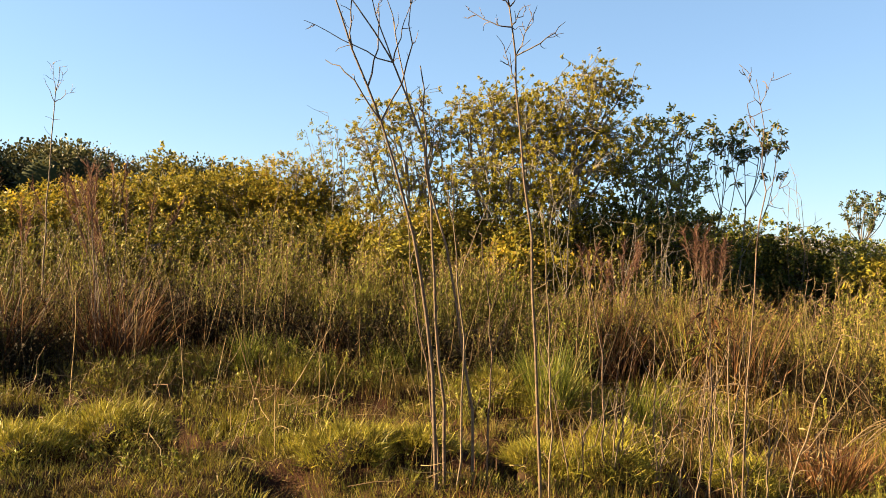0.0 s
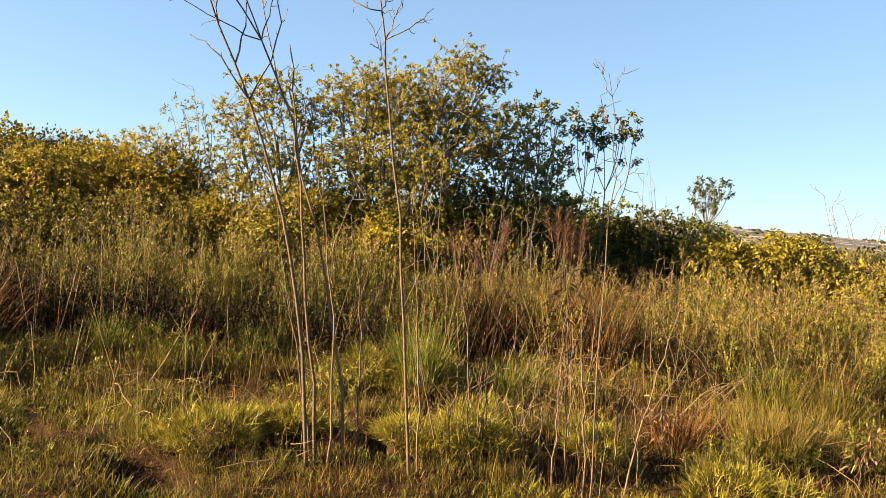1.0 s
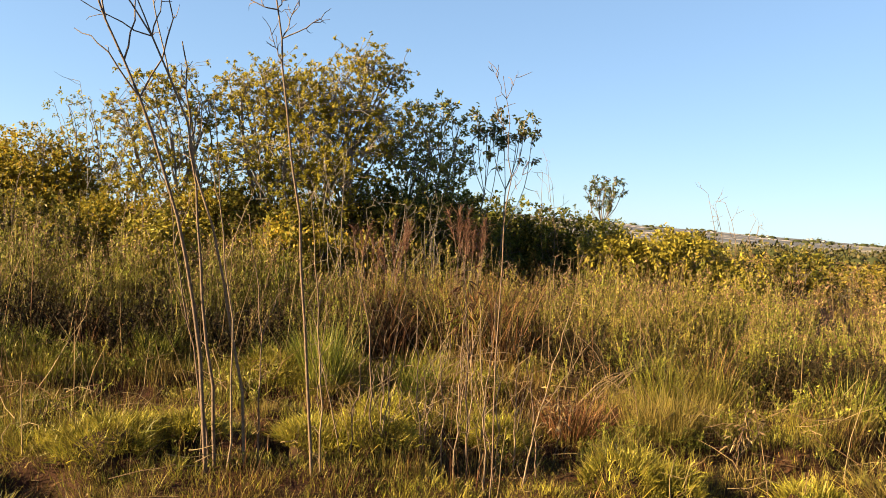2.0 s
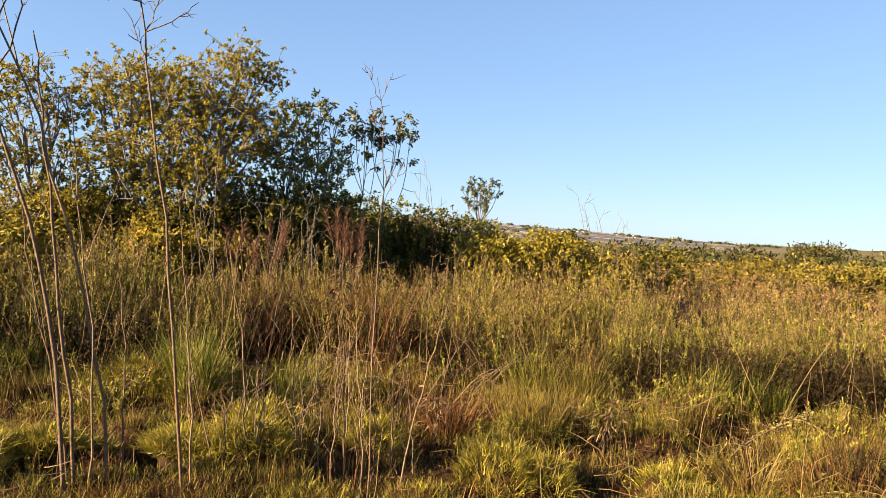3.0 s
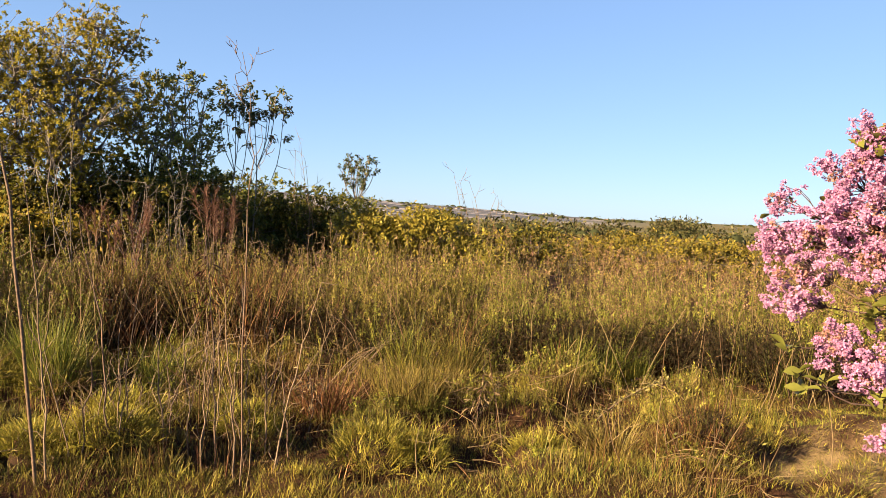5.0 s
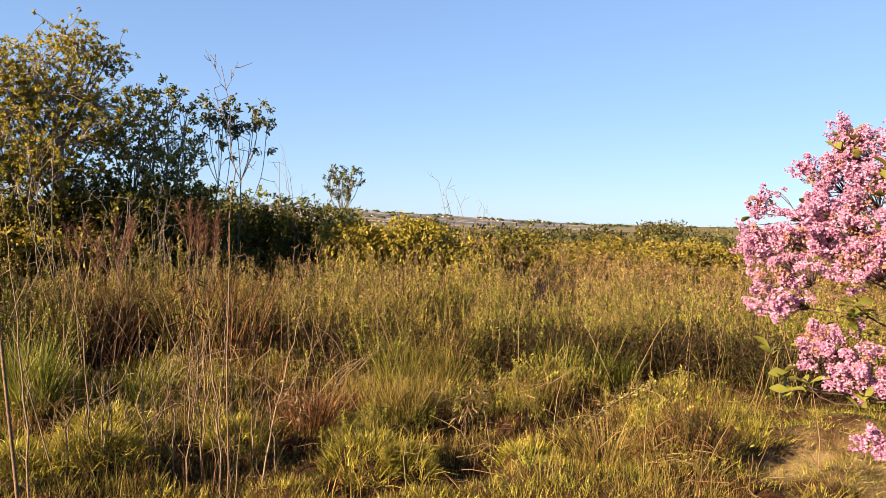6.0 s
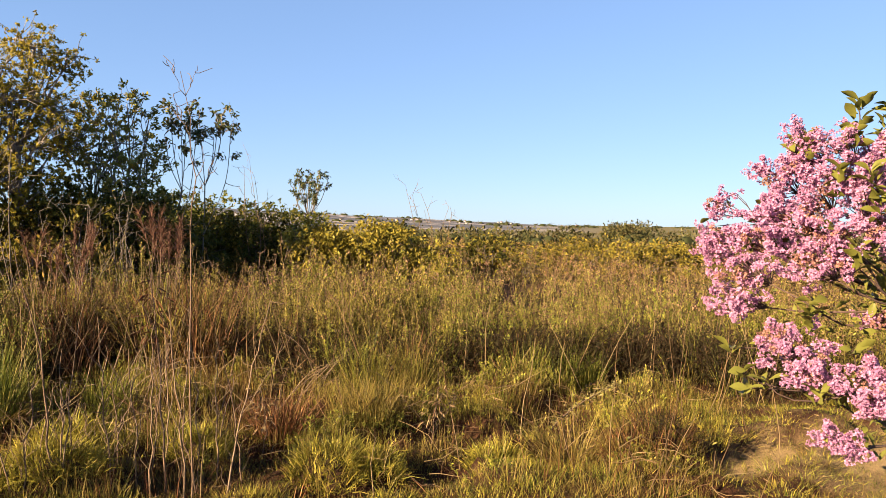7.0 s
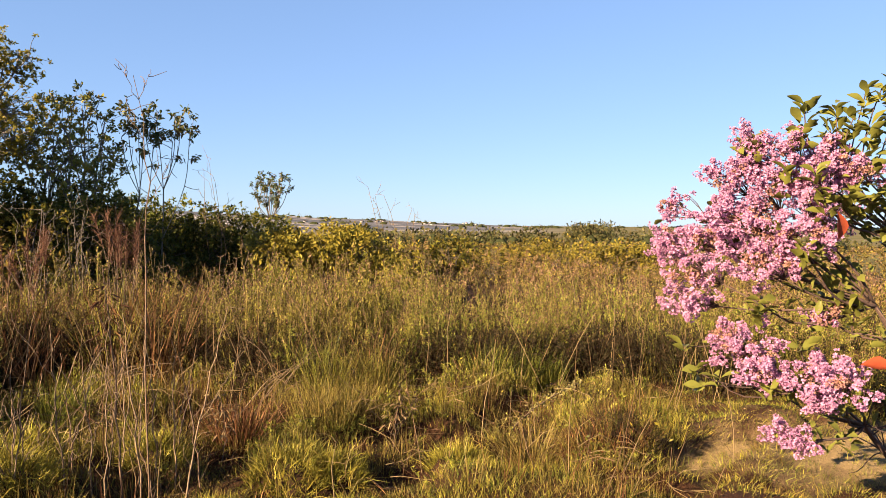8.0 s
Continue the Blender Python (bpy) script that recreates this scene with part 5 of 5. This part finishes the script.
dead_bush(pt(-4.8, 10.0), 1.7, 0.3, 5, M_STALK, "leafless brown bush among amber shrubs")


def plume_grass(at, height, plumes, label, spread=0.22):
    """A clump of tall grass with feathery copper heads."""
    e = thing("plume_grass", at, label, "grass", "copper plume grasses")
    tagged(part("grass_mass", tuft_pieces(160, height * 0.7, 0.16, M_RUST, 0.006, 0.5, 0.3), e), kind="stuff")
    for _ in range(plumes):
        top = np.array([rng.normal(0, spread), rng.normal(0, spread), height * rng.uniform(0.82, 1.05)])
        p = bent((rng.normal(0, 0.06), rng.normal(0, 0.06), -0.03), top, 7, 0, 0.03)
        n = 64
        s = rng.uniform(0.0, 1.0, n)
        way = unit(p[6] - p[4])
        L = 0.34
        c = p[6] - way * (L * (1 - s))[:, None]
        hair = way * 1.0 + rng.normal(0, 0.34, (n, 3))
        culm = part("culm", [(*tubes([p], [np.linspace(0.004, 0.002, 7)], 4), M_STALK)], e)
        tagged(part("plume", [(*blades(c, hair, rng.uniform(0.07, 0.15, n), np.full(n, 0.0055), rng.uniform(0, 0.3, n), 3), M_PLUME)], culm), kind="stuff")
    return e


COPPER = "tall grass clump with copper-brown feathery plumes"
plume_grass(pt(19.5, 8.0), 1.58, 9, COPPER, 0.1)
plume_grass(pt(20.4, 8.2), 1.52, 7, COPPER, 0.1)
plume_grass(pt(15.0, 8.1), 1.38, 5, COPPER, 0.12)
plume_grass(pt(11.6, 8.2), 1.38, 4, COPPER, 0.12)
plume_grass(pt(13.4, 8.0), 1.3, 4, COPPER, 0.12)
plume_grass(pt(-24.5, 7.0), 1.92, 12, "very tall grass clump with drooping brown plumes", 0.3)
plume_grass(pt(-22.8, 7.1), 1.65, 6, "very tall grass clump with drooping brown plumes")
plume_grass(pt(-31.0, 7.0), 1.8, 8, "very tall grass clump with drooping brown plumes", 0.3)


def fallen_stem(a, b):
    e = thing("fallen_weed", a, "fallen pale flower stem with dry seed heads", "weed")
    p = bent((0, 0, 0), np.array(b) - np.array(a), 12, 0.02, 0.02)
    part("stem", [(*tubes([p], [np.linspace(0.007, 0.003, 12)], 6), M_PALESTALK)], e)
    for k in range(2, 12):
        n = 16
        way = unit(p[11] - p[0]) + rng.normal(0, 0.8, (n, 3)) + UP * 0.4
        tagged(part("seed_head", [(*leaves(p[k] + rng.normal(0, 0.02, (n, 3)), way, rng.uniform(0.02, 0.045, n), rng.uniform(0.012, 0.022, n)), M_SEED)], e), kind="stuff")


fallen_stem((4.07, 3.42, 0.12), (5.0, 3.5, 0.36))


def fallen_tangle(at, sway, n, reach, rise):
    """Long pale stems blown over to one side, arching out of one root."""
    e = thing("weed_tangle", at, "tangle of long bleached stems blown over", "weed")
    for _ in range(n):
        top = np.array(sway) * reach * rng.uniform(0.5, 1.1) + np.array([rng.normal(0, 0.18), rng.normal(0, 0.18), rise * rng.uniform(0.3, 1.2)])
        p = bent((rng.normal(0, 0.1), rng.normal(0, 0.1), -0.03), top, 8, 0.16, 0.05)
        part("stem", [(*tubes([p], [np.linspace(0.0055, 0.002, 8)], 4), M_PALESTALK)], e)
    return e


fallen_tangle((3.0, 5.25, 0), (0.95, 0.1, 0), 16, 0.85, 0.45)
fallen_tangle((3.5, 5.7, 0), (-0.8, 0.3, 0), 9, 0.6, 0.6)
fallen_tangle(pt(16.0, 6.4), (0.9, -0.2, 0), 7, 0.8, 0.6)

# ---- flowering shrub ----
def broad_leaf(name, length, width, mat):
    """A leathery spoon-shaped leaf with a midrib crease, along +x."""
    k = 6
    u = np.linspace(0, 1, k)
    half = width / 2 * np.sin(np.clip(u * 1.08, 0, 1) ** 1.5 * math.pi) ** 0.75 + 0.002
    z = -0.2 * length * u ** 2
    mid = np.stack([u * length, 0 * u, z], -1)
    l = np.stack([u * length, half, z + 0.42 * half], -1)
    r = np.stack([u * length, -half, z + 0.42 * half], -1)
    v = np.concatenate([l, mid, r])
    i = np.arange(k - 1)
    q = np.concatenate([np.stack([i + k, i + k + 1, i + 1, i], -1), np.stack([i + 2 * k, i + 2 * k + 1, i + k + 1, i + k], -1)])
    return mesh_of(name, [(v, q, mat)])


def pink_shrub(base, foot):
    e = thing("flowering_shrub", base, "shrub covered in bright pink blossom with leathery leaves", "shrub")
    # blossom masses: centre and radius
    heads = [(-1.04, 0.61, 1.43, 0.21), (-1.08, 0.68, 1.58, 0.11), (-1.03, 0.59, 1.25, 0.13), (-1.04, 0.70, 1.74, 0.07), (-0.96, 0.36, 1.67, 0.18), (-0.94, 0.42, 1.89, 0.13),
             (-0.91, 0.26, 1.46, 0.14), (-0.90, 0.23, 1.81, 0.14), (-0.88, 0.07, 1.78, 0.11), (-0.87, 0.17, 2.02, 0.14), (-0.90, 0.34, 2.07, 0.09), (-0.71, 0.05, 2.02, 0.09),
             (-0.56, -0.07, 1.92, 0.10), (-1.03, 0.28, 1.01, 0.17), (-1.03, 0.39, 1.08, 0.10), (-0.99, 0.19, 0.93, 0.11), (-0.96, -0.01, 0.92, 0.13), (-0.95, -0.17, 0.93, 0.13),
             (-0.94, -0.05, 0.81, 0.07), (-0.96, 0.14, 0.62, 0.055), (-0.92, 0.03, 0.58, 0.07), (-0.61, 0.06, 1.18, 0.07), (-0.2, -0.6, 1.1, 0.16), (0.2, 0.3, 1.8, 0.18)]
    # the fuller middle of the crown
    heads += [(-0.92, 0.20, 1.63, 0.14), (-0.90, 0.12, 1.50, 0.10), (-0.82, 0.03, 1.90, 0.13), (-0.86, 0.0, 1.64, 0.10), (-0.72, -0.08, 1.94, 0.10), (-0.98, 0.48, 1.58, 0.14), (-0.96, 0.47, 1.73, 0.13), (-0.90, 0.33, 1.95, 0.11)]
    mains = [bent((foot[0], foot[1], -0.05), (-0.45, -0.08, 0.62), 7, 0, 0.05), bent((foot[0], foot[1] + 0.04, -0.05), (-0.45, -0.12, 1.25), 7, 0.03, 0.05),
             bent((foot[0] + 0.02, foot[1] - 0.05, -0.05), (-0.36, -0.2, 1.6), 7, 0, 0.05)]
    for p in mains:
        part("trunk", [(*tubes([p], [np.linspace(0.026, 0.011, 7)], 8), M_REDBARK)], e)
    joints = np.concatenate([resampled(p, 30)[8:] for p in mains])
    sprays = []
    for x, y, z, big in heads:
        c = np.array([x, y, z])
        r = max(0.03, big - 0.035)
        a = joints[np.argmin(((joints - c - [0.1, -0.1, -0.25]) ** 2).sum(1) + 0.03 * rng.random(len(joints)))]
        b = bent(a, c, 8, -0.06, 0.06)
        bough = part("branch", [(*tubes([b], [np.linspace(0.008, 0.003, 8)], 6), M_REDBARK)], e)
        sprays.append((b, bough))
        for _ in range(max(6, int(big * 150))):
            spent = rng.random() < 0.16
            o = c + unit(rng.normal(0, 1, 3)) * r * (rng.uniform(0.1, 0.5) if spent else rng.uniform(0.35, 1.05)) * np.array([1.1, 1.1, 0.95])
            way = unit(o - c + np.array([-0.35, 0.1, 0.45]) * r + rng.normal(0, 0.35, 3) * r)
            m = 22 if spent else 30
            l = rng.uniform(0.055, 0.12)
            s = rng.random(m)
            f = o + way * (s * l)[:, None] + unit(rng.normal(0, 1, (m, 3))) * (0.034 * (1 - 0.7 * s))[:, None]
            out = unit(f - o - way * (s * l * 0.8)[:, None]) + rng.normal(0, 0.3, (m, 3))
            g = unit(np.cross(out, rng.normal(0, 1, (m, 3))))
            h = np.cross(unit(out), g)
            L = rng.uniform(0.008, 0.015, m)
            ps = [flecks(f, g * math.cos(k * 1.2566) + h * math.sin(k * 1.2566) + unit(out) * rng.uniform(0.2, 0.8), L * 1.1, L * 0.9) for k in range(5)]
            tagged(part("panicle", [(*joined(ps), M_FADED if spent else M_BLOOM)], bough, "faded brownish-pink panicle" if spent else ""), kind="stuff")
            part("flower_stalk", [(*tubes([bent(b[6], o + way * l * 0.8, 4, 0.03, 0.05)], [np.linspace(0.0028, 0.0015, 4)], 4), M_REDBARK)], bough)
    shapes = [broad_leaf("leaf", 0.10 * k, 0.046 * k, M_ROUNDLEAF) for k in (0.5, 0.65, 0.8, 0.95)]
    orange = broad_leaf("leaf", 0.13, 0.085, M_REDLEAF)

    def leaf_at(p, way, me, label="", on=None):
        q = Vector(way).to_track_quat("X", "Z").to_matrix().to_4x4() @ pose(0, 0, 0, rng.uniform(-60, 60), 0, 0)
        ob = part("leaf", me, on or e, label)
        ob.matrix_basis = Matrix.Translation(Vector(p)) @ q

    for b, bough in sprays:
        for k in (2, 3, 4, 5, 6, 7):
            for _ in range(rng.integers(2, 4)):
                leaf_at(b[k] + rng.normal(0, 0.03, 3), unit(b[7] - b[3]) * 0.4 + rng.normal(0, 0.65, 3) + UP * 0.15, shapes[rng.integers(0, 3)], "", bough)
    # leafy shoots without flowers, each ending in a loose rosette
    shoots = [(-0.93, 0.30, 2.10), (-0.95, 0.34, 2.02), (-0.84, 0.10, 2.25), (-0.89, 0.10, 2.12), (-0.96, -0.02, 1.91), (-0.95, -0.05, 1.81), (-1.0, 0.12, 1.92), (-0.96, 0.04, 1.55),
              (-1.04, 0.21, 1.28), (-1.0, 0.03, 1.08), (-1.1, 0.13, 0.87), (-1.22, 0.52, 1.04), (-1.20, 0.48, 0.93), (-1.14, 0.37, 0.88), (-1.16, 0.46, 0.84), (-0.69, 0.0, 2.26),
              (-0.67, -0.07, 2.20), (-0.60, -0.10, 2.33), (-0.58, -0.17, 2.36), (-0.56, -0.22, 2.27), (-0.64, -0.15, 2.15), (-0.68, -0.04, 2.10), (-0.52, -0.20, 2.08), (-0.70, 0.03, 2.16),
              (-0.61, -0.12, 2.03), (-0.52, -0.19, 1.87), (-0.64, -0.14, 1.80), (-0.76, -0.10, 1.82), (-0.44, -0.14, 1.67), (-0.56, -0.06, 1.24), (-0.42, -0.16, 1.08)]
    for x, y, z in shoots:
        c = np.array([x, y, z])
        a = min(sprays, key=lambda one: ((one[0][5] - c) ** 2).sum())[0][4]
        b = bent(a, c, 6, -0.04, 0.05)
        shoot = part("shoot", [(*tubes([b], [np.linspace(0.005, 0.003, 6)], 5), M_REDBARK)], e)
        for k in range(rng.integers(5, 8) if z < 1.12 else rng.integers(12, 18)):
            turn = k * 2.4 + rng.uniform(-0.5, 0.5)
            flat = np.array([math.cos(turn), math.sin(turn), rng.uniform(-0.15, 1.4)])
            leaf_at(c + rng.normal(0, 0.012, 3) - UP * 0.025 * (k // 3), flat + unit(c - a) * 0.3, shapes[rng.integers(1, 4)], "", shoot)
    # bare twigs in the open middle of the shrub
    for _ in range(34):
        p = mains[rng.integers(0, 3)][rng.integers(3, 7)]
        q = p + unit(np.array([-0.35, 0.05, 0.5]) + rng.normal(0, 0.6, 3)) * rng.uniform(0.15, 0.45)
        part("twig", [(*tubes([bent(p, q, 6, 0.03, 0.08)], [np.linspace(0.0045, 0.0018, 6)], 5), M_REDBARK)], e)
    leaf_at((-1.04, -0.14, 1.73), (0.1, -0.2, -1), orange, "orange autumn leaf")
    leaf_at((-0.94, -0.22, 1.02), (0.5, -0.9, 0.1), orange, "orange autumn leaf")
    return e


pink_shrub((4.79, 1.205, 0.0), (0.28, -0.22))
